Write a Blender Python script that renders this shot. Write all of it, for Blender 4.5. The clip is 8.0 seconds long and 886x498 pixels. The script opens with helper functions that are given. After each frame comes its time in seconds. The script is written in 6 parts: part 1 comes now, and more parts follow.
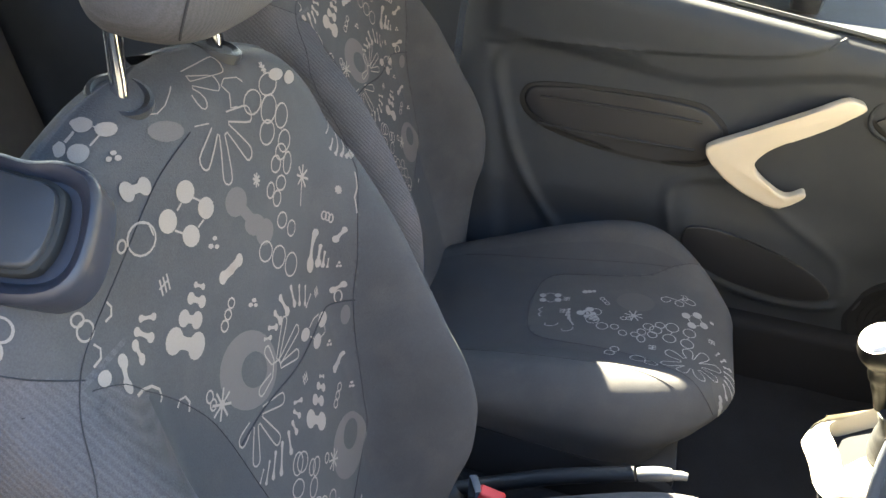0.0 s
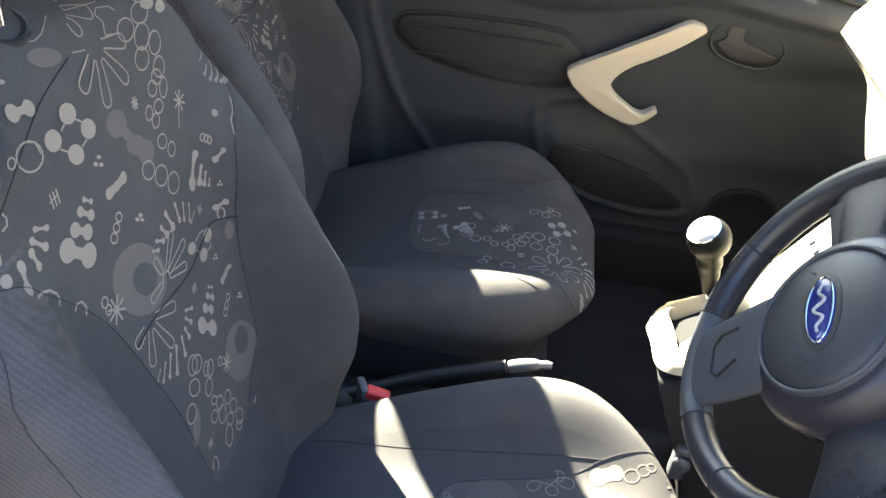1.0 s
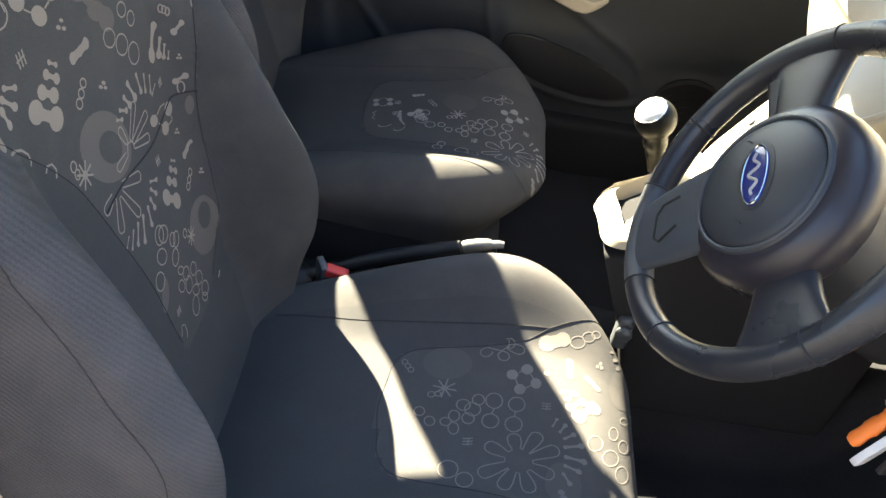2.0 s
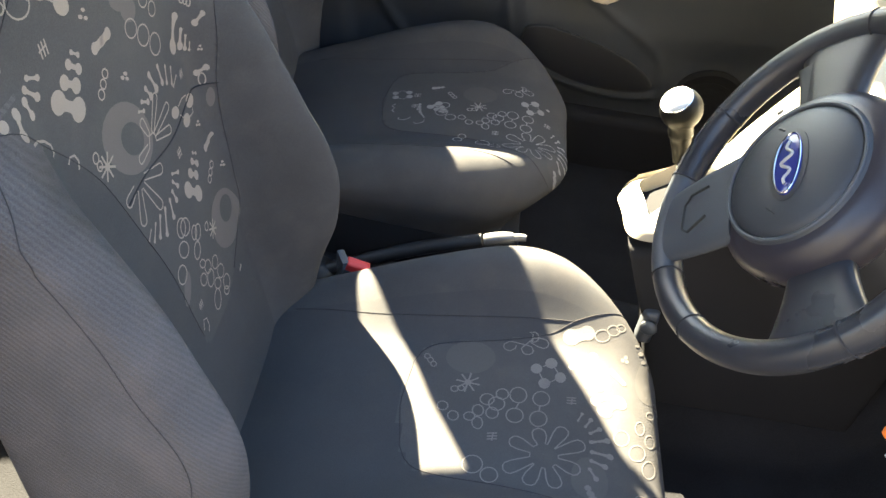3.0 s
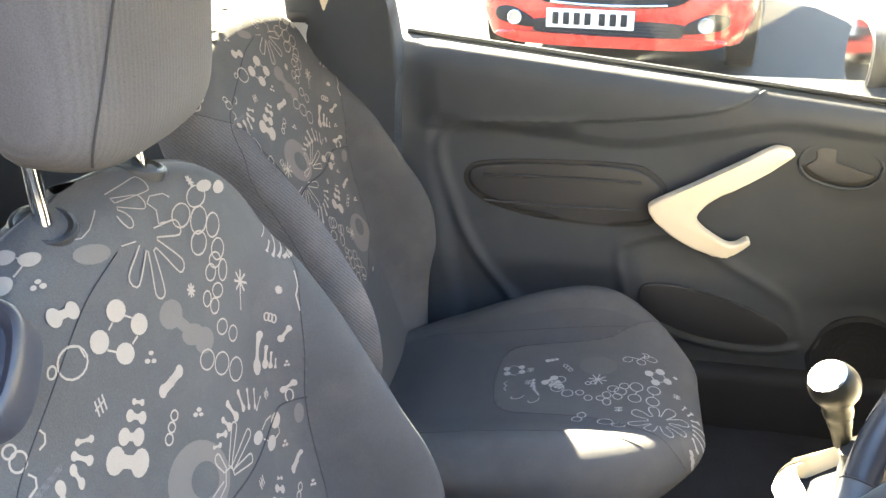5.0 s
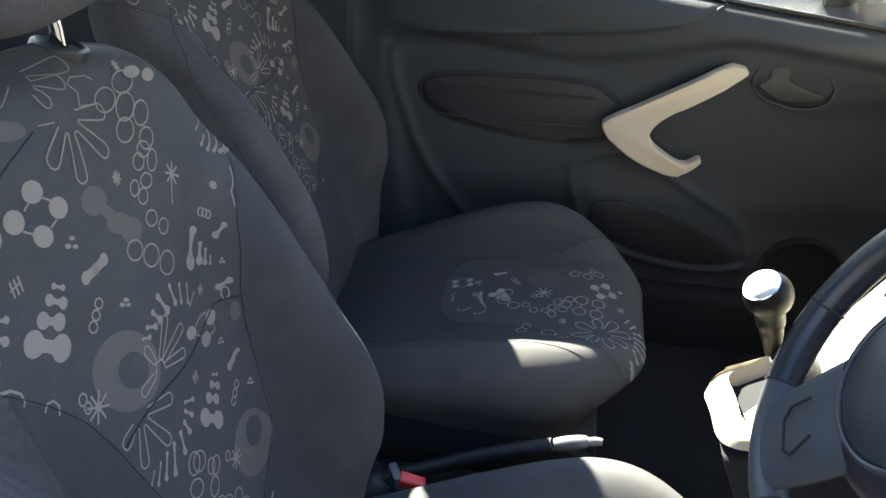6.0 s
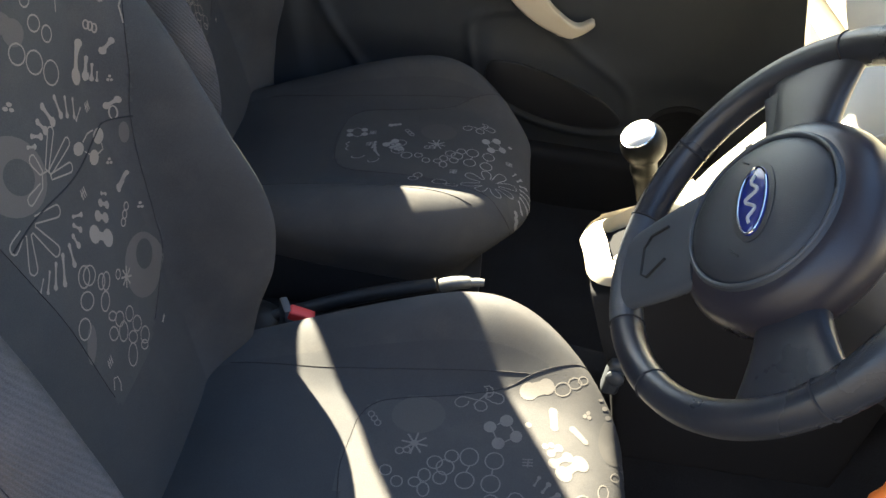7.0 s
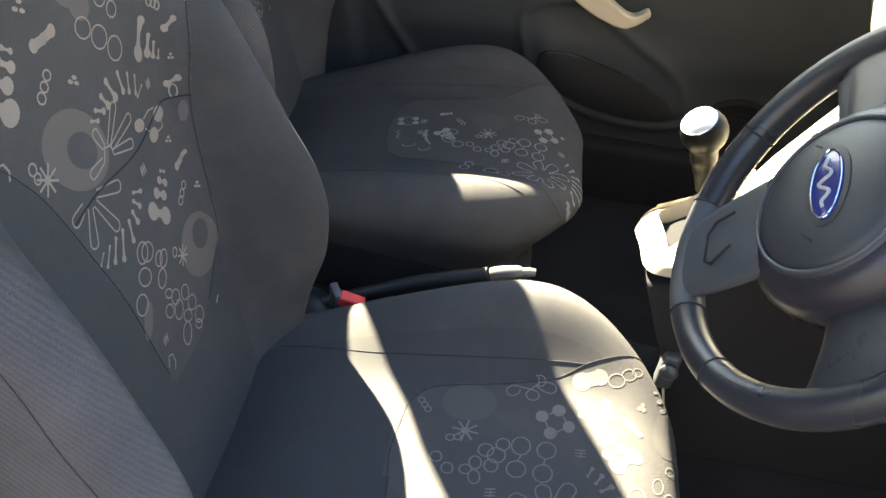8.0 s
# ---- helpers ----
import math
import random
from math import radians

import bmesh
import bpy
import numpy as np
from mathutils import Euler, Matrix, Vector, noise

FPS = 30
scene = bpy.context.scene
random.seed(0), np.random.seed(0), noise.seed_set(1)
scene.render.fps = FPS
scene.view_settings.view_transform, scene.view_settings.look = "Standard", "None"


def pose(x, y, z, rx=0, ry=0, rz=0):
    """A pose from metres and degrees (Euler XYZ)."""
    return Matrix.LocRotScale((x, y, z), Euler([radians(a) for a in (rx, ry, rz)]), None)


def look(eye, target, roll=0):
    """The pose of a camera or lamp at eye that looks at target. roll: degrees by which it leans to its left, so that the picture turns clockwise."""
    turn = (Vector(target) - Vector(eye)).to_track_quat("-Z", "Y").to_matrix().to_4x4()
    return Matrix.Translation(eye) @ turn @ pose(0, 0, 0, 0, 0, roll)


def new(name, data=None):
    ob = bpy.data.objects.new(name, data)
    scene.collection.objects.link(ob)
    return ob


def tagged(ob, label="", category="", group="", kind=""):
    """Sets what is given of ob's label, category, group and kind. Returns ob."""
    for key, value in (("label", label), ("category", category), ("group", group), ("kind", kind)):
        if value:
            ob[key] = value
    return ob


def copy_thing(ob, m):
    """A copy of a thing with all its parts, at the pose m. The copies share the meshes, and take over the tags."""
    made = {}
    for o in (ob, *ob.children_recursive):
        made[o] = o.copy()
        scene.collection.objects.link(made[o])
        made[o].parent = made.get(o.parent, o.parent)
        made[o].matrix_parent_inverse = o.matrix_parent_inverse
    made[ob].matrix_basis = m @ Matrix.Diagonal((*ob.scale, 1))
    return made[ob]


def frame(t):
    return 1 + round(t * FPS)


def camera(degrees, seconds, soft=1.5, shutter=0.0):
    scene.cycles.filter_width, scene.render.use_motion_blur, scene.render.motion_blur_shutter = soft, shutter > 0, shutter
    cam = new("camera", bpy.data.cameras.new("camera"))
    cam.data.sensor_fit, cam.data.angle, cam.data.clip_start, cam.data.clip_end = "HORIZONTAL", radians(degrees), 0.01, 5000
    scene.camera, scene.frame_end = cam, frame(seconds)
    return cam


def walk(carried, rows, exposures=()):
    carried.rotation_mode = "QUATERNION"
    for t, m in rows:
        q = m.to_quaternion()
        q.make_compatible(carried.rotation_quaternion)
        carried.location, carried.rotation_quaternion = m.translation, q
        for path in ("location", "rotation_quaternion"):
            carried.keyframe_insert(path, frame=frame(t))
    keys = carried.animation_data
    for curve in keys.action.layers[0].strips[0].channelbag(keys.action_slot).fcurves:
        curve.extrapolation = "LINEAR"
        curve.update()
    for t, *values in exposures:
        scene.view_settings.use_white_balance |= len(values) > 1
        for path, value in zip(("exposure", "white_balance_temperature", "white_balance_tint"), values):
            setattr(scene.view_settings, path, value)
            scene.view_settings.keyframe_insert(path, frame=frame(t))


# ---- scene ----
cam = camera(56.5, 8.0)
PATH = [
    (0, (0.2175, -0.8515, 1.346), (-0.1756, 0.7993, 0.289), 4.6),
    (0.5, (0.237, -0.8727, 1.378), (-0.0526, 0.7895, 0.304), 4.1),
    (1, (0.2597, -0.9329, 1.375), (0.1418, 0.6876, 0.209), 7.1),
    (1.5, (0.2511, -0.9616, 1.38), (0.2171, 0.6084, 0.141), 8.9),
    (1.7, (0.2546, -0.9772, 1.377), (0.2672, 0.5607, 0.098), 9.9),
    (2.8, (0.2588, -0.9908, 1.353), (0.3185, 0.4604, -0.023), 11.0),
    (3, (0.249, -0.9802, 1.356), (0.2537, 0.5049, 0.016), 9.4),
    (3.5, (0.2349, -0.949, 1.362), (0.0892, 0.6357, 0.152), 5.1),
    (4, (0.2347, -0.9095, 1.364), (-0.0531, 0.7479, 0.282), 0.7),
    (4.5, (0.2431, -0.8788, 1.371), (-0.1033, 0.8543, 0.434), -0.9),
    (4.7, (0.2456, -0.8693, 1.369), (-0.1147, 0.8879, 0.485), -1.0),
    (5.8, (0.285, -0.8307, 1.331), (-0.0504, 0.891, 0.37), 0.2),
    (6, (0.2819, -0.8555, 1.33), (0.0195, 0.8333, 0.292), 1.7),
    (6.2, (0.278, -0.8824, 1.32), (0.1044, 0.7829, 0.226), 3.8),
    (6.5, (0.2786, -0.8924, 1.317), (0.2181, 0.7301, 0.148), 6.7),
    (7, (0.2971, -0.9067, 1.31), (0.3206, 0.6451, 0.049), 9.4),
    (7.5, (0.2998, -0.9174, 1.292), (0.3209, 0.5793, -0.035), 10.4),
    (8, (0.2834, -0.9099, 1.288), (0.2117, 0.6298, 0.015), 8.2),
]
EXPOSURES = [(0.0, 5.2, 6150), (0.5, 5.65, 5900), (1.0, 4.75, 5950), (1.5, 4.4, 6300), (2.8, 4.7, 6450), (3.0, 4.85, 6500), (3.5, 5.38, 6450), (4.0, 6.0, 5850), (4.5, 6.05, 6500),
             (4.7, 6.05, 6500), (5.8, 4.4, 5500), (6.0, 4.2, 5500), (6.5, 4.1, 6050), (7.0, 4.1, 6150), (7.5, 4.45, 6250), (8.0, 4.6, 6450)]
walk(cam, [(t, look(eye, target, roll)) for t, eye, target, roll in PATH], [(t, stops, kelvin, 4) for t, stops, kelvin in EXPOSURES])

# ---- light ----
SUN_EL, SUN_AZ = radians(35.9), radians(124.4)      # height, and turn from the car's nose towards its left side
world = bpy.data.worlds.new("sky")
scene.world = world
world.use_nodes = True
wn = world.node_tree
sky = wn.nodes.new("ShaderNodeTexSky")
sky.sky_type, sky.sun_disc = "NISHITA", False
sky.sun_elevation, sky.sun_rotation = SUN_EL, radians(90) - SUN_AZ
wn.links.new(sky.outputs[0], wn.nodes["Background"].inputs[0])
wn.nodes["Background"].inputs[1].default_value = 0.05
sun_dir = Vector((math.cos(SUN_EL) * math.cos(SUN_AZ), math.cos(SUN_EL) * math.sin(SUN_AZ), math.sin(SUN_EL)))
sun = new("sun", bpy.data.lights.new("sun", "SUN"))
sun.data.energy, sun.data.angle, sun.data.color = 5.0, radians(0.5), (1.0, 0.85, 0.60)
sun.matrix_world = look(sun_dir * 20, (0, 0, 0))


# ---- materials ----
def material(name, colour, rough=0.6, metal=0.0, vary=0.12, blotch=8.0, grain=900.0, bump=0.15, rib=0.0, coat=0.0, bands="DIAGONAL",
             pebble=0.0, second=None, amount=0.5, spec=None):
    """A surface with blotches, fine grain, relief, and if wanted ribs (metres apart), leather pebbles or stains."""
    m = bpy.data.materials.new(name)
    m.use_nodes = True
    nt = m.node_tree
    nodes, link = nt.nodes, nt.links.new
    b = nodes["Principled BSDF"]
    b.inputs["Metallic"].default_value, b.inputs["Coat Weight"].default_value = metal, coat
    b.inputs["Specular IOR Level"].default_value = spec if spec is not None else 0.2 if rough > 0.9 else 0.45
    tc = nodes.new("ShaderNodeTexCoord")
    n1, n2 = nodes.new("ShaderNodeTexNoise"), nodes.new("ShaderNodeTexNoise")
    n1.inputs["Scale"].default_value, n1.inputs["Detail"].default_value = blotch, 6
    n2.inputs["Scale"].default_value, n2.inputs["Detail"].default_value = grain, 2
    for n in (n1, n2):
        link(tc.outputs["Object"], n.inputs["Vector"])
    both = nodes.new("ShaderNodeMath")
    both.operation = "ADD"
    link(n1.outputs[0], both.inputs[0])
    link(n2.outputs[0], both.inputs[1])
    height = n2.outputs[0]
    shade = both.outputs[0]
    if rib:
        wave = nodes.new("ShaderNodeTexWave")
        wave.bands_direction = bands
        wave.inputs["Scale"].default_value = 2 * math.pi / (20 * rib) / (1.7 if bands == "DIAGONAL" else 1)
        wave.inputs["Distortion"].default_value = 0.3
        link(tc.outputs["Object"], wave.inputs["Vector"])
        add = nodes.new("ShaderNodeMath")
        add.operation = "MULTIPLY_ADD"
        add.inputs[1].default_value = 0.5
        link(wave.outputs["Fac"], add.inputs[0])
        link(n2.outputs[0], add.inputs[2])
        height = add.outputs[0]
        add2 = nodes.new("ShaderNodeMath")
        add2.operation = "MULTIPLY_ADD"
        add2.inputs[1].default_value = 0.18
        link(wave.outputs["Fac"], add2.inputs[0])
        link(both.outputs[0], add2.inputs[2])
        shade = add2.outputs[0]
    if pebble:
        vor = nodes.new("ShaderNodeTexVoronoi")
        vor.inputs["Scale"].default_value = 1 / pebble
        link(tc.outputs["Object"], vor.inputs["Vector"])
        height = vor.outputs["Distance"]
    ramp = nodes.new("ShaderNodeMapRange")
    ramp.inputs[1].default_value, ramp.inputs[2].default_value = 0.55, 1.45
    ramp.inputs[3].default_value, ramp.inputs[4].default_value = 1 - vary, 1 + vary
    link(shade, ramp.inputs[0])
    tint = nodes.new("ShaderNodeMix")
    tint.data_type = "RGBA"
    tint.inputs[6].default_value = (*colour, 1)
    tint.inputs[7].default_value = (*(second or colour), 1)
    tint.inputs[0].default_value = 0
    if second:
        n3 = nodes.new("ShaderNodeTexNoise")
        n3.inputs["Scale"].default_value, n3.inputs["Detail"].default_value = blotch * 2.3, 8
        link(tc.outputs["Object"], n3.inputs["Vector"])
        r3 = nodes.new("ShaderNodeMapRange")
        r3.inputs[1].default_value, r3.inputs[2].default_value = 0.5, 0.75
        r3.inputs[4].default_value = amount
        link(n3.outputs[0], r3.inputs[0])
        link(r3.outputs[0], tint.inputs[0])
    mul = nodes.new("ShaderNodeVectorMath")
    mul.operation = "SCALE"
    link(tint.outputs[2], mul.inputs[0])
    link(ramp.outputs[0], mul.inputs["Scale"])
    link(mul.outputs[0], b.inputs["Base Color"])
    rr = nodes.new("ShaderNodeMapRange")
    rr.inputs[1].default_value, rr.inputs[2].default_value = 0.3, 0.7
    rr.inputs[3].default_value, rr.inputs[4].default_value = max(0.03, rough - 0.07), min(1, rough + 0.07)
    link(n1.outputs[0], rr.inputs[0])
    link(rr.outputs[0], b.inputs["Roughness"])
    bp = nodes.new("ShaderNodeBump")
    bp.inputs["Strength"].default_value, bp.inputs["Distance"].default_value = bump, 0.001
    link(height, bp.inputs["Height"])
    link(bp.outputs[0], b.inputs["Normal"])
    return m


def glass(name, tint, haze=0.0):
    m = bpy.data.materials.new(name)
    m.use_nodes = True
    nt = m.node_tree
    nt.nodes.remove(nt.nodes["Principled BSDF"])
    clear, shine, mix = nt.nodes.new("ShaderNodeBsdfTransparent"), nt.nodes.new("ShaderNodeBsdfGlossy"), nt.nodes.new("ShaderNodeMixShader")
    clear.inputs[0].default_value = (*tint, 1)
    shine.inputs["Roughness"].default_value = 0.02
    fr = nt.nodes.new("ShaderNodeFresnel")
    fr.inputs[0].default_value = 1.45
    nt.links.new(fr.outputs[0], mix.inputs[0])
    nt.links.new(clear.outputs[0], mix.inputs[1])
    nt.links.new(shine.outputs[0], mix.inputs[2])
    last = mix
    if haze:
        dust, more = nt.nodes.new("ShaderNodeBsdfDiffuse"), nt.nodes.new("ShaderNodeMixShader")
        dust.inputs[0].default_value = (0.5, 0.46, 0.40, 1)
        tc, n = nt.nodes.new("ShaderNodeTexCoord"), nt.nodes.new("ShaderNodeTexNoise")
        n.inputs["Scale"].default_value, n.inputs["Detail"].default_value = 260, 6
        nt.links.new(tc.outputs["Object"], n.inputs["Vector"])
        r = nt.nodes.new("ShaderNodeMapRange")
        r.inputs[1].default_value, r.inputs[2].default_value, r.inputs[4].default_value = 0.2, 0.8, haze
        nt.links.new(n.outputs[0], r.inputs[0])
        nt.links.new(r.outputs[0], more.inputs[0])
        nt.links.new(mix.outputs[0], more.inputs[1])
        nt.links.new(dust.outputs[0], more.inputs[2])
        last = more
    nt.links.new(last.outputs[0], nt.nodes["Material Output"].inputs[0])
    return m


RIBBED = material("ribbed_fabric", (0.066, 0.062, 0.064), 0.95, vary=0.44, rib=0.0021, bump=0.7, grain=900, blotch=9, second=(0.092, 0.080, 0.080), amount=0.55)
WEAVE = material("woven_fabric", (0.053, 0.052, 0.054), 0.95, vary=0.34, bump=0.35, grain=1100, blotch=10, second=(0.072, 0.066, 0.064), amount=0.55)
HEADCLOTH = material("headrest_fabric", (0.072, 0.069, 0.071), 0.95, vary=0.26, rib=0.0042, bands="Y", bump=0.5, grain=800, blotch=9)
PRINTED = material("printed_fabric", (0.060, 0.058, 0.059), 0.95, vary=0.22, grain=800, bump=0.35, blotch=12, second=(0.076, 0.071, 0.069), amount=0.5)
PLAIN = material("plain_fabric", (0.047, 0.047, 0.050), 0.95, vary=0.22, grain=850, bump=0.35, blotch=10, second=(0.058, 0.055, 0.055), amount=0.5)
MOTIF = material("pale_print", (0.23, 0.198, 0.170), 0.95, vary=0.14, grain=1300, bump=0.2)
WORN = material("worn_print", (0.150, 0.138, 0.128), 0.95, vary=0.2, grain=900, bump=0.2, second=(0.10, 0.095, 0.09), amount=0.7)
FADED = material("faded_print", (0.25, 0.24, 0.23), 0.95, vary=0.2, grain=900, bump=0.2, second=(0.16, 0.15, 0.145), amount=0.6)
DIM = material("dim_print", (0.074, 0.070, 0.068), 0.95, vary=0.16, grain=900, bump=0.2)
FAINT = material("faint_print", (0.105, 0.095, 0.088), 0.95, vary=0.14, grain=1300, bump=0.2)
THREAD = material("seam_thread", (0.032, 0.031, 0.033), 0.95, grain=2500)
DOORSKIN = material("door_plastic", (0.031, 0.035, 0.042), 0.62, spec=0.3, vary=0.15, grain=1600, bump=0.25, second=(0.041, 0.043, 0.046), amount=0.6)
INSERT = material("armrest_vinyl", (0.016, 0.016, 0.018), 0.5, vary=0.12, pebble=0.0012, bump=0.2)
PLASTIC = material("dark_plastic", (0.024, 0.025, 0.029), 0.5, vary=0.14, grain=1500, bump=0.2, second=(0.05, 0.048, 0.046), amount=0.4)
BLUEBLACK = material("lever_plastic", (0.0265, 0.0275, 0.0377), 0.38, vary=0.08, grain=1800, bump=0.15)
CREAM = material("cream_plastic", (0.52, 0.455, 0.355), 0.42, vary=0.05, grain=1400, bump=0.08, second=(0.40, 0.36, 0.29), amount=0.35)
STONE = material("pale_moulded_plastic", (0.37, 0.335, 0.265), 0.5, vary=0.08, grain=1400, bump=0.14, second=(0.29, 0.265, 0.215), amount=0.4)
LEATHER = material("wheel_leather", (0.027, 0.028, 0.034), 0.30, vary=0.15, pebble=0.0011, bump=0.14, second=(0.040, 0.034, 0.033), amount=0.4)
HUBSKIN = material("hub_plastic", (0.027, 0.024, 0.031), 0.3, vary=0.12, pebble=0.001, bump=0.1)
PADSKIN = material("airbag_cover", (0.034, 0.037, 0.044), 0.42, vary=0.1, pebble=0.0009, bump=0.22)
GREYTRIM = material("grey_trim", (0.055, 0.060, 0.070), 0.42, vary=0.08)
CHROME = material("chrome", (0.75, 0.75, 0.76), 0.12, metal=1.0, vary=0.04, bump=0.02)
STEEL = material("steel", (0.55, 0.54, 0.52), 0.3, metal=1.0, vary=0.08, bump=0.05)
BLUE = material("badge_blue", (0.012, 0.02, 0.16), 0.22, vary=0.08, coat=0.6)
SILVER = material("silver_paint", (0.42, 0.42, 0.42), 0.35, metal=0.3, vary=0.05)
CARPET = material("carpet", (0.020, 0.020, 0.022), 1.0, spec=0.03, vary=0.4, grain=500, bump=0.8)
RUBBER = material("rubber", (0.012, 0.012, 0.012), 0.7)
SATIN = material("satin_silver", (0.14, 0.14, 0.142), 0.35, metal=0.3, vary=0.06)
CAP = material("knob_cap_plastic", (0.60, 0.60, 0.59), 0.35, vary=0.04)
KNOB = material("gloss_black", (0.006, 0.006, 0.005), 0.42, spec=0.16, vary=0.1)
HEADLINING = material("headlining", (0.26, 0.255, 0.25), 0.95, vary=0.06)
BODY = material("body_paint", (0.30, 0.30, 0.31), 0.3, vary=0.04, coat=0.8)
RED = material("red_button", (0.55, 0.03, 0.025), 0.4, vary=0.06)
ORANGE = material("orange_tag", (0.85, 0.20, 0.03), 0.5, vary=0.06)
WHITE = material("white_plastic", (0.60, 0.59, 0.61), 0.45, vary=0.05)
PAINTRED = material("red_car_paint", (0.55, 0.035, 0.025), 0.28, vary=0.05, coat=1.0)
ASPHALT = material("asphalt", (0.040, 0.037, 0.032), 0.92, vary=0.25, blotch=4, grain=120, bump=0.6, second=(0.054, 0.050, 0.044), amount=0.4)
WALL_GREY = material("unseen_wall_grey", (0.085, 0.080, 0.084), 0.9, vary=0.1, blotch=2, grain=60)
PANE = glass("door_glass", (0.66, 0.67, 0.65), haze=0.05)
CLEAR = glass("clear_glass", (0.90, 0.92, 0.90))
GAITER = material("black_gaiter", (0.012, 0.012, 0.012), 0.7, vary=0.15, pebble=0.0015, bump=0.2)
FOOTWELL = material("footwell_plastic", (0.019, 0.019, 0.021), 0.85, spec=0.08, vary=0.2, grain=1500)
LAMP = material("lamp_lens", (0.5, 0.5, 0.5), 0.1, metal=0.6, vary=0.1, coat=1.0)
PLATE = material("plate_white", (0.78, 0.78, 0.76), 0.35, vary=0.03)
INK = material("plate_ink", (0.015, 0.015, 0.017), 0.5)
MIRROR = material("mirror_glass", (0.9, 0.9, 0.9), 0.02, metal=1.0, vary=0.0, bump=0.0)


# ---- building helpers ----
def part(name, bm, mat, parent=None, label="", smooth=True, angle=50):
    """Links a bmesh as one mesh under a thing or a part; the bmesh is in the thing's own space."""
    me = bpy.data.meshes.new(name)
    bmesh.ops.recalc_face_normals(bm, faces=bm.faces)
    bm.to_mesh(me)
    bm.free()
    me.materials.append(mat)
    if smooth:
        me.shade_smooth()
        me.set_sharp_from_angle(angle=radians(angle))
    ob = new(name, me)
    if parent:
        ob.parent = parent
    if label:
        ob["label"] = label
    return ob


def thing(name, place, label, category, group="", kind=""):
    ob = new(name)
    ob.empty_display_size = 0.1
    ob.location = place
    return tagged(ob, label, category, group, kind)


def loft(rings, closed=True, caps=True):
    """Skin through rings of equal count."""
    bm = bmesh.new()
    rows = [[bm.verts.new(p) for p in r] for r in rings]
    n = len(rows[0])
    for a, b in zip(rows, rows[1:]):
        for i in range(n if closed else n - 1):
            j = (i + 1) % n
            bm.faces.new((a[i], a[j], b[j], b[i]))
    if caps and closed:
        bm.faces.new(rows[0][::-1])
        bm.faces.new(rows[-1])
    return bm


def box(lo, hi, bevel=0.005, seg=2):
    bm = bmesh.new()
    bmesh.ops.create_cube(bm, size=1)
    for v in bm.verts:
        v.co = [lo[i] + (v.co[i] + 0.5) * (hi[i] - lo[i]) for i in range(3)]
    if bevel:
        bmesh.ops.bevel(bm, geom=bm.edges[:], offset=bevel, segments=seg, profile=0.6, affect="EDGES")
    return bm


def joined(*bms):
    me = bpy.data.meshes.new("tmp")
    out = bmesh.new()
    for b in bms:
        b.to_mesh(me)
        out.from_mesh(me)
        b.free()
    bpy.data.meshes.remove(me)
    return out


def spline(points, n):
    """Smooth run through points."""
    pts = [Vector(p) for p in points]
    out = []
    m = len(pts) - 1
    for i in range(n + 1):
        t = i / n * m
        k = min(int(t), m - 1)
        u = t - k
        p1, p2 = pts[k], pts[k + 1]
        p0, p3 = pts[k - 1] if k else 2 * p1 - p2, pts[k + 2] if k + 2 <= m else 2 * p2 - p1
        out.append(0.5 * (2 * p1 + (p2 - p0) * u + (2 * p0 - 5 * p1 + 4 * p2 - p3) * u * u + (3 * p1 - p0 - 3 * p2 + p3) * u**3))
    return out


def tube(points, radius, sides=8, closed=False, flat=1.0, up=(0, 0, 1)):
    """A round (or flattened) tube along points; radius a number or a list."""
    pts = [Vector(p) for p in points]
    n = len(pts)
    rings = []
    for i, p in enumerate(pts):
        d = (pts[(i + 1) % n] - pts[i - 1]) if closed else (pts[min(i + 1, n - 1)] - pts[max(i - 1, 0)])
        d.normalize()
        u = Vector(up)
        if abs(d.dot(u)) > 0.97:
            u = Vector((0, 1, 0))
        s = d.cross(u).normalized()
        u = s.cross(d)
        r = radius[i] if isinstance(radius, (list, tuple)) else radius
        rings.append([p + s * math.cos(2 * math.pi * k / sides) * r + u * math.sin(2 * math.pi * k / sides) * r * flat for k in range(sides)])
    if closed:
        rings.append(rings[0][:])
    return loft(rings, caps=not closed)


def slab(outline, y0, y1, bevel=0.004, seg=3, both=False):
    """A plate with an outline in x and z, from y0 to y1, its edges rounded."""
    bm = bmesh.new()
    vs = [bm.verts.new((x, y0, z)) for x, z in outline]
    face = bm.faces.new(vs)
    out = bmesh.ops.extrude_face_region(bm, geom=[face])
    for v in out["geom"]:
        if isinstance(v, bmesh.types.BMVert):
            v.co.y = y1
    if bevel:
        rim = [e for e in bm.edges if all(abs(v.co.y - y0) < 1e-6 for v in e.verts) or (both and all(abs(v.co.y - y1) < 1e-6 for v in e.verts))]
        bmesh.ops.bevel(bm, geom=rim, offset=bevel, segments=seg, profile=0.5, affect="EDGES", clamp_overlap=True)
    return bm


def lathe(profile, sides=32, axis=Vector((0, 0, 1)), centre=(0, 0, 0)):
    """Turned shape: profile of (radius, height) along axis."""
    a = axis.normalized()
    u = a.orthogonal().normalized()
    v = a.cross(u)
    c = Vector(centre)
    return loft([[c + a * h + (u * math.cos(2 * math.pi * k / sides) + v * math.sin(2 * math.pi * k / sides)) * max(r, 0.0004) for k in range(sides)] for r, h in profile])


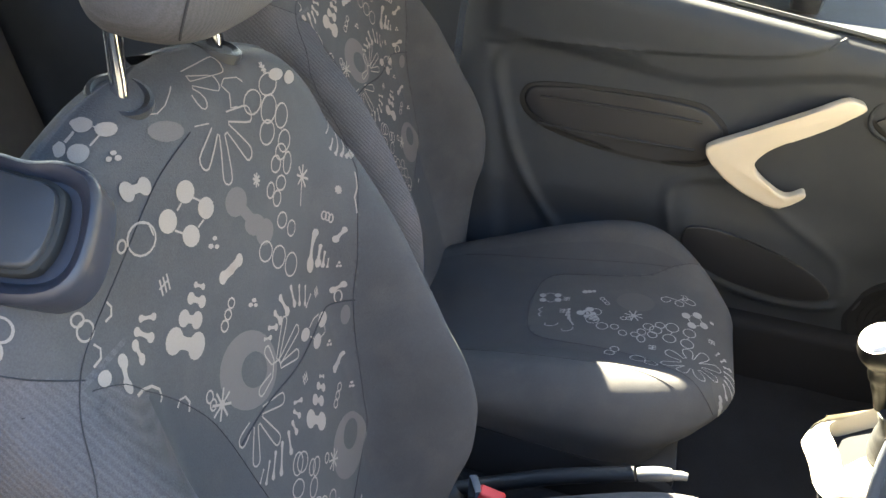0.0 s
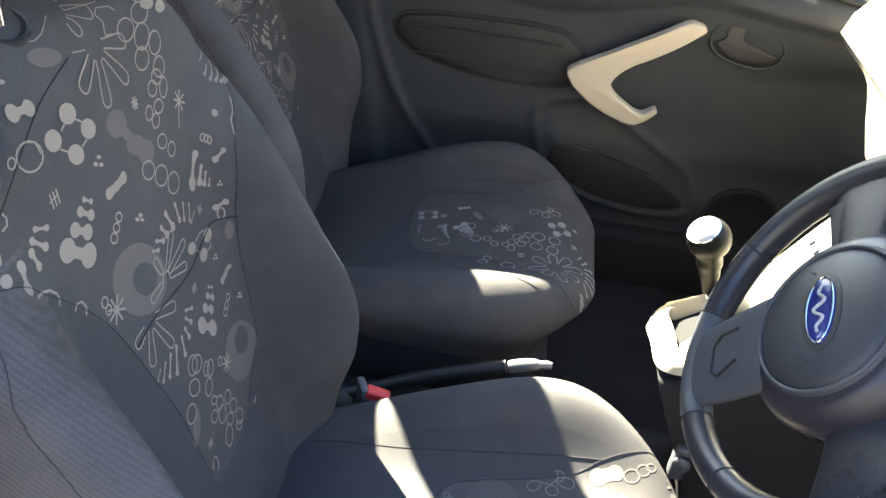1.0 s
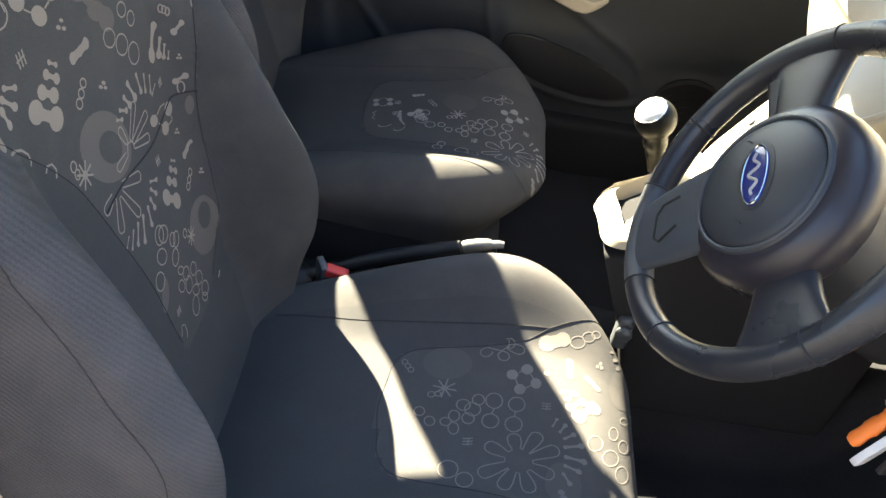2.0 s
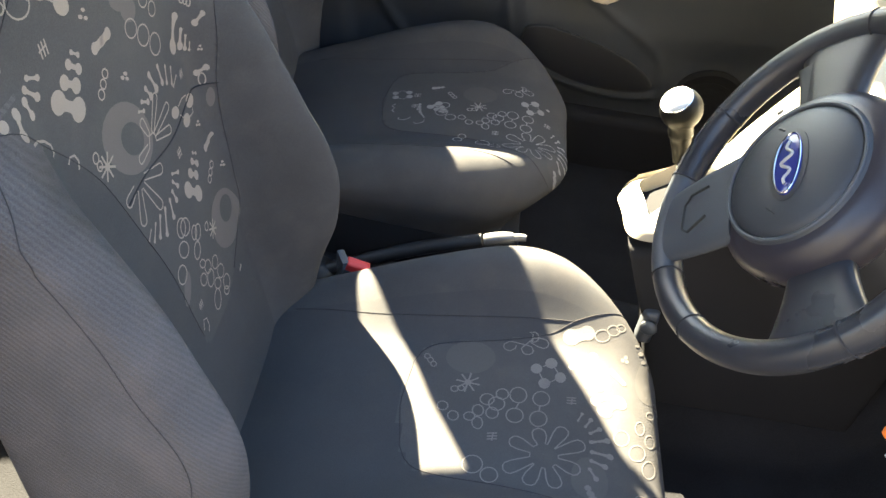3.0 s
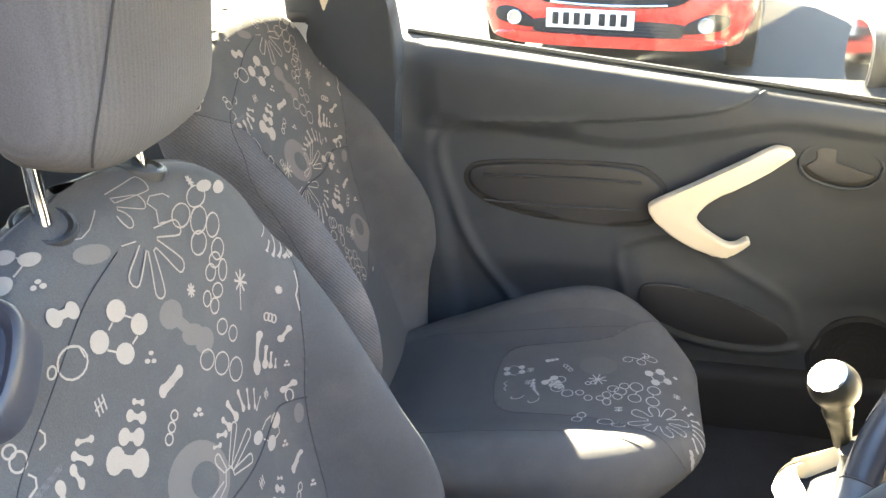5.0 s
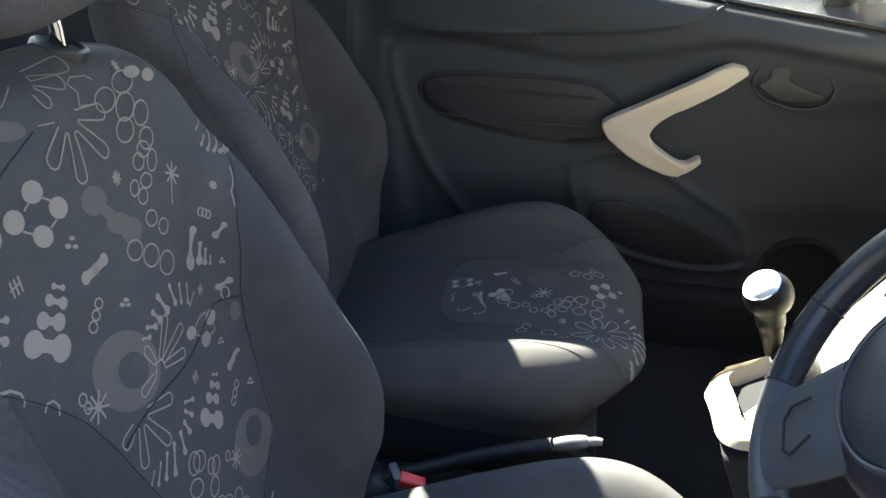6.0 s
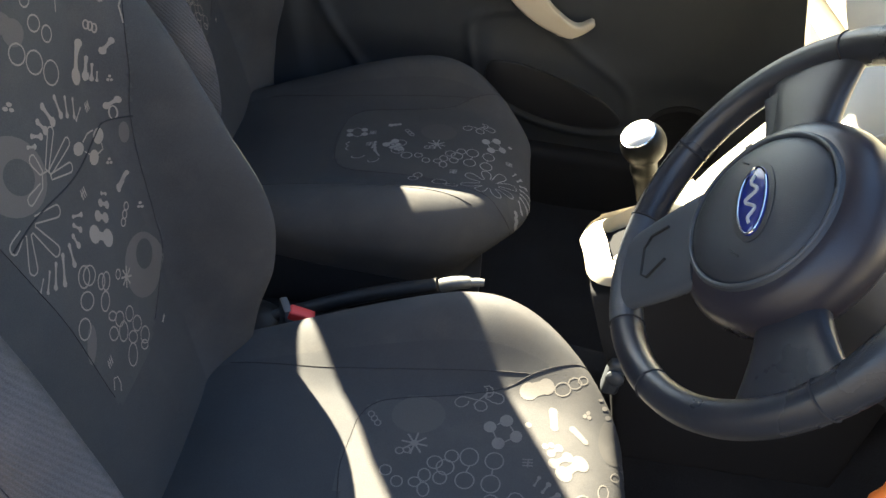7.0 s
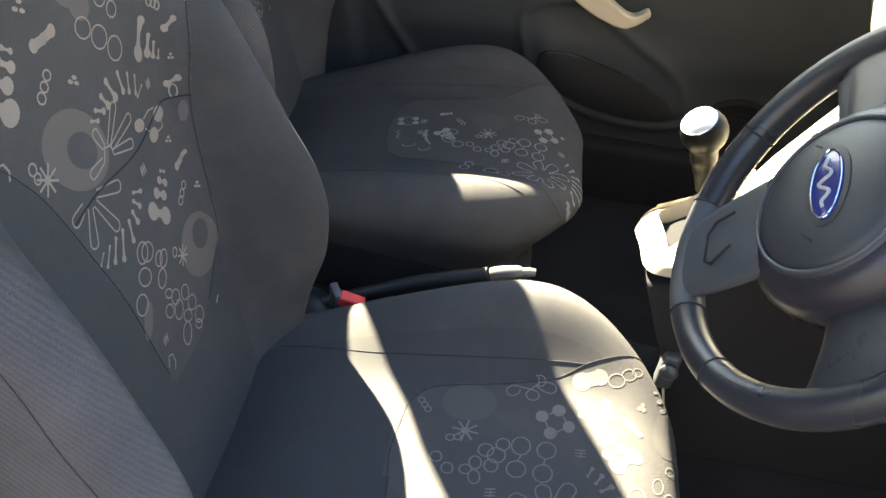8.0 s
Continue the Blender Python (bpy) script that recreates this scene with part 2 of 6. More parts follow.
def oval(cx, cz, rx, rz, n=28, power=2.0, tilt=0.0):
    out = []
    for k in range(n):
        a = 2 * math.pi * k / n
        c, s = math.cos(a), math.sin(a)
        x, z = rx * math.copysign(abs(c) ** (2 / power), c), rz * math.copysign(abs(s) ** (2 / power), s)
        out.append((cx + x * math.cos(tilt) - z * math.sin(tilt), cz + x * math.sin(tilt) + z * math.cos(tilt)))
    return out


def smooth_outline(points, n=60):
    """A closed smooth outline through points in x and z."""
    m = len(points)
    out = []
    for i in range(n):
        t = i / n * m
        k = int(t) % m
        u = t - int(t)
        p0, p1, p2, p3 = (Vector(points[(k + d) % m]) for d in (-1, 0, 1, 2))
        out.append(tuple(0.5 * (2 * p1 + (p2 - p0) * u + (2 * p0 - 5 * p1 + 4 * p2 - p3) * u * u + (3 * p1 - p0 - 3 * p2 + p3) * u**3)))
    return out


def table(t, *pairs):
    """Smooth run through pairs of (place, value)."""
    if t <= pairs[0][0]:
        return pairs[0][1]
    for i in range(len(pairs) - 1):
        a, u = pairs[i]
        b, v = pairs[i + 1]
        if t <= b:
            p = pairs[i - 1] if i else (2 * a - b, u)
            n = pairs[i + 2] if i + 2 < len(pairs) else (2 * b - a, v)
            m0, m1 = (v - p[1]) / (b - p[0]), (n[1] - u) / (n[0] - a)
            h, k = b - a, (t - a) / (b - a)
            return ((2 * k**3 - 3 * k**2 + 1) * u + (k**3 - 2 * k**2 + k) * h * m0
                    + (3 * k**2 - 2 * k**3) * v + (k**3 - k**2) * h * m1)
    return pairs[-1][1]


def ease(a, b, x):
    k = min(1, max(0, (x - a) / (b - a)))
    return k * k * (3 - 2 * k)


BACK_Z = (0.42, 1.129)


def back_point(s, z):
    """Backrest surface: s runs round the section, -1 to 1 over the front, on to -2 and 2 over the sides and to 3 behind."""
    f = table(z, (.42, .05), (.55, .02), (.63, -.003), (.72, -.019), (.80, -.041), (.90, -.060), (.973, -.070),
              (1.037, -.082), (1.083, -.097), (1.111, -.114), (1.129, -.138))
    w = table(z, (.42, .225), (.6, .252), (.72, .255), (.8, .246), (.9, .240), (.973, .241), (1.037, .226), (1.083, .178),
              (1.111, .105), (1.1226, .062), (1.129, .012))
    b = table(z, (.42, .03), (.5, .053), (.55, .075), (.61, .110), (.67, .124), (.73, .124), (.78, .115), (.84, .1),
              (.90, .073), (.955, .036), (1.01, .002), (1.129, 0))
    back = table(z, (.42, -.12), (.7, -.115), (.9, -.160), (1.019, -.183), (1.083, -.158), (1.115, -.155), (1.129, -.142))
    r, start = min(.028, (f - back) * .45), .80
    drop = min(.012, (f - back) * .15)
    if s > 0:
        soft = ease(.46, .58, z) * (1 - ease(.84, .96, z))
        r, start = r + (min(.073 + .016 * ease(.66, .74, z), (f + b - back) * .48) - r) * soft, .80 - (.16 + .03 * ease(.66, .74, z)) * soft
        b += .012 * soft
    q = abs(s)
    side = math.copysign(1, s)
    if q <= 1:
        e = math.sin(q * math.pi / 2) * .55 + q * .45
        x = f + b * ease(.52, .86, e) - drop * e * e
        k = max(0, (e - start) / (1 - start))
        return x - r * (1 - math.sqrt(max(0, 1 - k * k))), side * w * e, z
    edge = f + b - drop - r
    if q <= 2:
        k = q - 1
        return edge + (back + r * .6 - edge) * k, side * (w + .006 * math.sin(k * math.pi)), z
    k = q - 2
    e = math.cos(k * math.pi / 2)
    return back + r * .6 * (1 - math.sin(k * math.pi / 2) ** .8) - .012 * (1 - e), side * w * e ** .7, z


def cushion_point(s, x):
    """Cushion surface: s runs over the top from -1 to 1, on to -2 and 2 down the sides and to 3 below."""
    c = table(x, (-.03, .455), (.1, .492), (.2, .512), (.3, .530), (.4, .545), (.48, .547), (.535, .529), (.567, .495), (.586, .43))
    w = table(x, (-.03, .215), (.1, .24), (.25, .257), (.38, .260), (.45, .245), (.505, .212), (.55, .158), (.574, .11), (.586, .05))
    h = table(x, (-.03, .01), (.1, .016), (.22, .042), (.34, .066), (.41, .060), (.5, .022), (.56, .004), (.586, 0))
    low = table(x, (-.03, .38), (.3, .385), (.5, .40), (.586, .42))
    r = min(.05, (c - low) * .5)
    q = abs(s)
    side = math.copysign(1, s)
    if q <= 1:
        e = math.sin(q * math.pi / 2) * .55 + q * .45
        k = max(0, (e - .78) / .22)
        return x, side * w * e, c + h * ease(.40, .82, e) - r * (1 - math.sqrt(max(0, 1 - k * k)))
    edge = c + h - r
    if q <= 2:
        k = q - 1
        return x, side * (w + .008 * math.sin(k * math.pi)), edge + (low - edge) * k
    return x, side * w * (3 - q), low


def passenger_cushion_point(s, x):
    """Cushion of the passenger seat: low, round bolsters and a nose that tucks in below."""
    c = table(x, (-.03, .455), (.1, .492), (.2, .512), (.3, .528), (.4, .540), (.48, .541), (.535, .524), (.567, .492), (.586, .43))
    w = table(x, (-.03, .225), (.1, .25), (.25, .262), (.38, .260), (.45, .243), (.505, .206), (.55, .150), (.574, .105), (.586, .05))
    low = table(x, (-.03, .375), (.3, .380), (.5, .395), (.586, .42))
    high = table(x, (-.03, .01), (.1, .016), (.22, .030), (.34, .034), (.41, .030), (.5, .012), (.56, .003), (.586, 0))
    far = table(x, (-.03, .01), (.1, .016), (.22, .042), (.34, .062), (.41, .056), (.5, .020), (.56, .004), (.586, 0))
    h = high if s < 0 else far
    r = min(.068, (c - low) * .55)
    start = 1 - r / max(w, r * 1.6)
    q = abs(s)
    side = math.copysign(1, s)
    edge = c + h - r
    if q <= 1:
        e = math.sin(q * math.pi / 2) * .55 + q * .45
        k = max(0, (e - start) / (1 - start))
        y, z = side * w * e, c + h * ease(.42, .80, e) - r * (1 - math.sqrt(max(0, 1 - k * k)))
    elif q <= 2:
        y, z = side * (w + .004 * math.sin((q - 1) * math.pi)), edge + (low - edge) * (q - 1)
    else:
        y, z = side * w * (3 - q), low
    tuck = ease(.505, .40, z)
    return x - .055 * tuck * ease(.34, .56, x), y * (1 - .13 * tuck), z


# ---- the two front seats ----
SEAT_Y = -0.345


def skin(fn, rows, svals, zones):
    """Seat surface as grids: zones maps a zone's name to a test on (s, v); returns a bmesh for each."""
    pts = [[fn(s, v) for s in svals] for v in rows]
    out = {}
    for name, test in zones.items():
        bm = bmesh.new()
        made = {}

        def vert(i, j):
            if (i, j) not in made:
                made[(i, j)] = bm.verts.new(pts[i][j])
            return made[(i, j)]
        for i in range(len(rows) - 1):
            for j in range(len(svals) - 1):
                if test((svals[j] + svals[j + 1]) / 2, (rows[i] + rows[i + 1]) / 2):
                    bm.faces.new((vert(i, j), vert(i, j + 1), vert(i + 1, j + 1), vert(i + 1, j)))
        if name == list(zones)[-1]:
            for i in (0, len(rows) - 1):
                ring = [made[(i, j)] for j in range(len(svals)) if (i, j) in made]
                if len(ring) == len(svals):
                    bm.faces.new(ring)
        out[name] = bm
    return out


def arc_map(fn, flip):
    """Gives at(a, v): the surface point a metres round from the middle line in section v, lifted off a little."""
    cache = {}

    def row_s(a, key):
        if key not in cache:
            runs = []
            for sign in (1, -1):
                last, total = Vector(fn(0.0, key / 400)), 0.0
                run = [(0.0, 0.0)]
                for i in range(1, 111):
                    s = sign * i * 0.02
                    p = Vector(fn(s, key / 400))
                    total += (p - last).length
                    last = p
                    run.append((sign * total, s))
                runs.append(run)
            cache[key] = runs
        run = cache[key][0 if a >= 0 else 1]
        for (a0, s0), (a1, s1) in zip(run, run[1:]):
            if abs(a) <= abs(a1):
                return s0 + (s1 - s0) * (abs(a) - abs(a0)) / max(1e-9, abs(a1) - abs(a0))
        return run[-1][1]

    def s_of(a, v):
        key = math.floor(v * 400)
        k = v * 400 - key
        return row_s(a, key) * (1 - k) + row_s(a, key + 1) * k

    def at(a, v, lift=0.0004):
        s = s_of(a, v)
        p = Vector(fn(s, v))
        n = (Vector(fn(s + 0.01, v)) - Vector(fn(s - 0.01, v))).cross(Vector(fn(s, v + 0.002)) - Vector(fn(s, v - 0.002)))
        n.normalize()
        lift *= 1 + 2.5 * ease(1.03, 1.08, v)
        return p + n * (-lift if flip else lift)
    return at, s_of


class Print:
    """Gathers printed motifs that lie on a seat's surface: places are (a, v), sizes metres."""

    def __init__(self, at):
        self.at, self.bm, self.keep = at, bmesh.new(), None

    def to(self, owner, mat, label):
        self.owner, self.mat, self.label = owner, mat, label
        return self

    def cut(self):
        """Ends the motif in hand: it becomes a part of its own."""
        if self.keep and not all(self.keep(v.co) for v in self.bm.verts):
            self.bm = bmesh.new()
        if len(self.bm.verts):
            part("printed_motif", self.bm, self.mat, self.owner, self.label, angle=180)
            self.bm = bmesh.new()
        return self

    def disc(self, a, v, r, r2=None, turn=0.0, hole=0.0, off=(0.0, 0.0)):
        r2 = r2 or r
        n = 14 if r < 0.02 else 26
        rings = [k for k in ((0.5, 1.0) if r < 0.02 else (0.2, 0.4, 0.6, 0.8, 1.0)) if k > hole]
        if hole:
            rings = [hole] + rings
        c, s = math.cos(turn), math.sin(turn)
        rows = []
        for k in rings:
            row = []
            for i in range(n):
                t = 2 * math.pi * i / n
                x, y = r * k * math.cos(t), r2 * k * math.sin(t)
                k2 = (1 - k) / (1 - hole)
                row.append(self.bm.verts.new(self.at(a + c * x - s * y + off[0] * k2, v + s * x + c * y + off[1] * k2)))
            rows.append(row)
        for p, q in zip(rows, rows[1:]):
            for i in range(n):
                j = (i + 1) % n
                self.bm.faces.new((p[i], p[j], q[j], q[i]))
        if not hole:
            mid = self.bm.verts.new(self.at(a, v))
            for i in range(n):
                self.bm.faces.new((mid, rows[0][i], rows[0][(i + 1) % n]))

    def line(self, pts, width=0.0016, closed=False):
        pts = [Vector(p) for p in pts]
        dense = []
        m = len(pts)
        for i in range(m if closed else m - 1):
            p, q = pts[i], pts[(i + 1) % m]
            k = max(1, int((q - p).length / 0.004))
            dense += [p.lerp(q, j / k) for j in range(k)]
        if not closed:
            dense.append(pts[-1])
        n = len(dense)
        rows = []
        for i, p in enumerate(dense):
            d = (dense[(i + 1) % n] - dense[i - 1]) if closed else (dense[min(i + 1, n - 1)] - dense[max(i - 1, 0)])
            d = d.normalized() if d.length > 1e-9 else Vector((1, 0))
            o = Vector((-d.y, d.x)) * width / 2
            o.y *= 1 - .62 * ease(1.06, 1.11, p.y)
            rows.append([self.bm.verts.new(self.at(*(p + o))), self.bm.verts.new(self.at(*(p - o)))])
        for i in range(n if closed else n - 1):
            p, q = rows[i], rows[(i + 1) % n]
            self.bm.faces.new((p[0], p[1], q[1], q[0]))

    def ring(self, a, v, r, r2=None, turn=0.0, part_of=1.0, width=0.0016):
        r2 = r2 or r
        n = 16
        c, s = math.cos(turn), math.sin(turn)
        pts = []
        for i in range(n if part_of >= 1 else n + 1):
            t = 2 * math.pi * part_of * i / n
            x, y = r * math.cos(t), r2 * math.sin(t)
            pts.append((a + c * x - s * y, v + s * x + c * y))
        self.line(pts, width, closed=part_of >= 1)

    def drop(self, a, v, length, turn, fat=0.0035):
        c, s = math.cos(turn), math.sin(turn)
        self.line([(a, v), (a + c * length * 0.7, v + s * length * 0.7)], fat * 0.9)
        self.disc(a + c * length * 0.8, v + s * length * 0.8, fat * 0.95)
        self.disc(a, v, fat * 0.6)

    def bone(self, a, v, r, a2, v2, r2, waist=0.45):
        """Two round ends with a waist between them."""
        d = Vector((a2 - a, v2 - v))
        n = Vector((-d.y, d.x)).normalized() if d.length > 1e-6 else Vector((0, 1))
        self.disc(a, v, r)
        self.disc(a2, v2, r2)
        rows = []
        for i in range(9):
            t = i / 8
            w = (r + (r2 - r) * t) * (waist + (0.86 - waist) * abs(2 * t - 1) ** 2)
            c = Vector((a, v)) + d * t
            rows.append([self.bm.verts.new(self.at(*(c + n * w * k))) for k in (-1, 0, 1)])
        for p, q in zip(rows, rows[1:]):
            for k in (0, 1):
                self.bm.faces.new((p[k], p[k + 1], q[k + 1], q[k]))

    def hand(self, a, v, tips, wide):
        """A flower of long outlined petals: tips give each petal's turn and length."""
        pts = []
        for turn, long in tips:
            d = Vector((math.cos(turn), math.sin(turn)))
            n = Vector((-d.y, d.x))
            c = Vector((a, v))
            if tips[0][0] > tips[-1][0] and len(tips) < 7:
                n = -n
            pts += [c + d * wide * 1.9 - n * wide * .55, c + d * (long - wide * 1.6) - n * wide * .95]
            pts += [c + d * (long - wide + wide * math.sin(k)) - n * wide * math.cos(k) for k in (.35, .9, 1.57, 2.24, 2.8)]
            pts += [c + d * (long - wide * 1.6) + n * wide * .95, c + d * wide * 1.9 + n * wide * .55]
        self.line(pts, 0.0016, closed=len(tips) > 6)

    def molecule(self, a, v, r, turn=0.5, discs=4):
        corners = [(a + r * math.cos(turn + math.pi * k / 3), v + r * math.sin(turn + math.pi * k / 3)) for k in range(6)]
        self.line(corners, 0.0014, closed=True)
        for k in range(6):
            if k % 3 != 2 or discs > 4:
                self.disc(*corners[k], r * 0.40)

    def dumbbell(self, a, v, r, turn=0.0):
        c, s = math.cos(turn), math.sin(turn)
        for sign in (-1, 1):
            self.disc(a + sign * c * r * 1.35, v + sign * s * r * 1.35, r)
        self.line([(a - c * r, v - s * r), (a + c * r, v + s * r)], r * 0.9)

    def stack(self, a, v, r, turn=0.8):
        c, s = math.cos(turn), math.sin(turn)
        step = 0.0
        for k, size in enumerate((1.0, 0.72, 0.52, 0.36)):
            self.dumbbell(a + c * step, v + s * step, r * size, turn - math.pi / 2)
            step += r * size * 1.9
            self.disc(a + c * (step - r * size * 0.9), v + s * (step - r * size * 0.9), r * size * 0.45)

    def pills(self, a, v, r, turn=0.7, count=3):
        c, s = math.cos(turn), math.sin(turn)
        for k in range(count):
            d = (k - (count - 1) / 2) * r * 1.55
            self.disc(a + c * d, v + s * d, r * (1 - 0.12 * k))

    def eight(self, a, v, r, turn=0.0):
        c, s = math.cos(turn), math.sin(turn)
        self.ring(a - c * r, v - s * r, r)
        self.ring(a + c * r * 0.85, v + s * r * 0.85, r * 0.85)

    def chain(self, a, v, r, turn, count=4):
        c, s = math.cos(turn), math.sin(turn)
        for k in range(count):
            wob = r * 0.5 * (-1) ** k
            self.ring(a + c * k * r * 1.9 - s * wob, v + s * k * r * 1.9 + c * wob, r * (1.0 if k % 2 else 0.85))

    def hexes(self, a, v, r, turn, rows=4):
        c, s = math.cos(turn), math.sin(turn)
        for k in range(rows):
            for side in (-0.5, 0.5):
                x, y = k * r * 1.6, side * r * 1.8 + (r * 0.3 if k % 2 else 0)
                ca, cv = a + c * x - s * y, v + s * x + c * y
                self.line([(ca + r * (0.95 - 0.08 * k) * math.cos(math.pi * j / 3 + turn), cv + r * (0.95 - 0.08 * k) * math.sin(math.pi * j / 3 + turn)) for j in range(6)], 0.0014, closed=True)

    def star(self, a, v, r):
        for k in range(4):
            t = math.pi * k / 4 + 0.2
            self.line([(a - r * math.cos(t), v - r * math.sin(t)), (a + r * math.cos(t), v + r * math.sin(t))], 0.0022)
        self.disc(a, v, r * 0.3)

    def mark(self, a, v, r=0.006):
        for k in (-1, 0, 1):
            self.line([(a + k * r * 0.7, v - r), (a + k * r * 0.7 + r * 0.2, v + r)], 0.0016)
        self.line([(a - r, v), (a + r, v + r * 0.2)], 0.0014)

    def dots(self, a, v, r=0.0028):
        for t in (0.3, 2.4, 4.5):
            self.disc(a + r * 1.6 * math.cos(t), v + r * 1.6 * math.sin(t), r)

    def fan(self, a, v, start, stop, count=6, inner=0.016, length=0.017):
        for k in range(count):
            t = start + (stop - start) * k / (count - 1)
            grow = 1 - 0.45 * k / (count - 1)
            self.drop(a + inner * math.cos(t), v + inner * math.sin(t), length * grow + 0.004, t, 0.0036 * (0.7 + 0.5 * grow))

    def flower(self, a, v, r, petals=8, start=0.0, span=2 * math.pi):
        pts = []
        whole = span > 6.2
        for k in range(petals):
            t = start + span * k / (petals if whole else petals - 1)
            half = span / petals * 0.34
            long = r * (0.88 + 0.24 * ((k * 7) % 3) / 2)
            pts += [(a + r * 0.30 * math.cos(t - half * 1.3), v + r * 0.30 * math.sin(t - half * 1.3)),
                    (a + long * 0.9 * math.cos(t - half * 0.62), v + long * 0.9 * math.sin(t - half * 0.62)),
                    (a + long * math.cos(t), v + long * math.sin(t)),
                    (a + long * 0.9 * math.cos(t + half * 0.62), v + long * 0.9 * math.sin(t + half * 0.62)),
                    (a + r * 0.30 * math.cos(t + half * 1.3), v + r * 0.30 * math.sin(t + half * 1.3))]
        self.line(pts, 0.0017, closed=whole)


back_at, back_s = arc_map(back_point, False)
cush_at, cush_s = arc_map(cushion_point, True)
pass_at, pass_s = arc_map(passenger_cushion_point, True)


def print_edge_outer(z):
    return table(z, (.60, -.030), (.70, -.044), (.775, -.056), (.867, -.083), (.915, -.112), (.955, -.148), (.99, -.19), (1.0, -.26))


def print_edge_inner(z):
    return table(z, (.60, .04), (.62, .085), (.657, .138), (.724, .148), (.842, .161), (.886, .173), (.928, .184), (.957, .20), (.99, .235))


def shoulder_seam(a):
    """Height of the seam between the printed shoulder and the ribbed side."""
    return .997 + .62 * min(.055, max(0, -.190 - a))


def on_print(s, z):
    if (abs(s) > 2.02 and z < 1.07) or z < .605:
        return False
    if z >= 1.035 or (z >= .995 and s > -.5):
        return True
    a = back_arc(s, z)
    if z >= .995:
        return z > shoulder_seam(a)
    return print_edge_outer(z) < a < print_edge_inner(z)


_arc = {}


def back_arc(s, z):
    key = round(z * 400)
    if key not in _arc:
        back_s(0.1, z)
        _arc[key] = True
    k, best = 0.0, 9.0
    lo, hi = (0.0, 0.45) if s >= 0 else (-0.45, 0.0)
    for _ in range(11):
        mid = (lo + hi) / 2
        if back_s(mid, z) < s:
            lo = mid
        else:
            hi = mid
    return (lo + hi) / 2


def panel_edge(x, rear):
    """Half width of the printed cushion panel, rounded at its rear end."""
    return table(x, (rear, .0), (rear + .006, .055), (rear + .019, .086), (rear + .043, .100), (.353, .111), (.411, .124), (.443, .145), (.488, .166), (.52, .178), (.586, .19))


def seat_cushion(seat, fn, at, arc_of, rear=.229):
    """Cushion with its plain, printed and ribbed cloth and the seams between them."""
    xs = [-.03 + .616 * math.sin(math.pi / 2 * i / 90) ** .85 for i in range(91)]
    sv = [-3 + 0.1 * i for i in range(10)] + [-2 + 0.05 * i for i in range(20)] + [-1 + 0.025 * i for i in range(80)] \
        + [1 + 0.05 * i for i in range(20)] + [2 + 0.1 * i for i in range(11)]

    def insert(s, x):
        if abs(s) > 1.5 or x < rear + .001:
            return False
        a = arc_of(s, x)
        half = panel_edge(x, rear)
        return -half < a < half
    cz = skin(fn, xs, sv, {"print": insert, "plain": lambda s, x: not insert(s, x) and abs(s) < .52,
                                      "rib": lambda s, x: not insert(s, x) and abs(s) >= .52})
    cushion = part("cushion", cz["rib"], WEAVE, seat, "grey woven fabric cushion sides", angle=180)
    part("printed_panel", cz["print"], PRINTED, cushion, "dark fabric printed with pale motifs", angle=180)
    part("centre_panel", cz["plain"], PLAIN, cushion, "plain dark grey fabric", angle=180)
    n = 70
    part("seam", tube([at(table(t, (0, .152), (.35, .142), (1, .1445)), .06 + .380 * t, .0002) for t in (i / n for i in range(n + 1))], .0006, 6), THREAD, cushion, "dark stitched seam")
    part("seam", tube([at(table(t, (0, -.158), (.5, -.185), (1, -.20)), .06 + .40 * t, .0002) for t in (i / n for i in range(n + 1))], .0006, 6), THREAD, cushion, "dark stitched seam")
    loop = [(panel_edge(.545 - (.544 - rear) * t, rear), .545 - (.544 - rear) * t) for t in (i / 40 for i in range(41))]
    loop += [(-a, x) for a, x in reversed(loop)]
    part("seam", tube([at(a, x, .0002) for a, x in loop], .0006, 6), THREAD, cushion, "dark stitched seam")
    return cushion


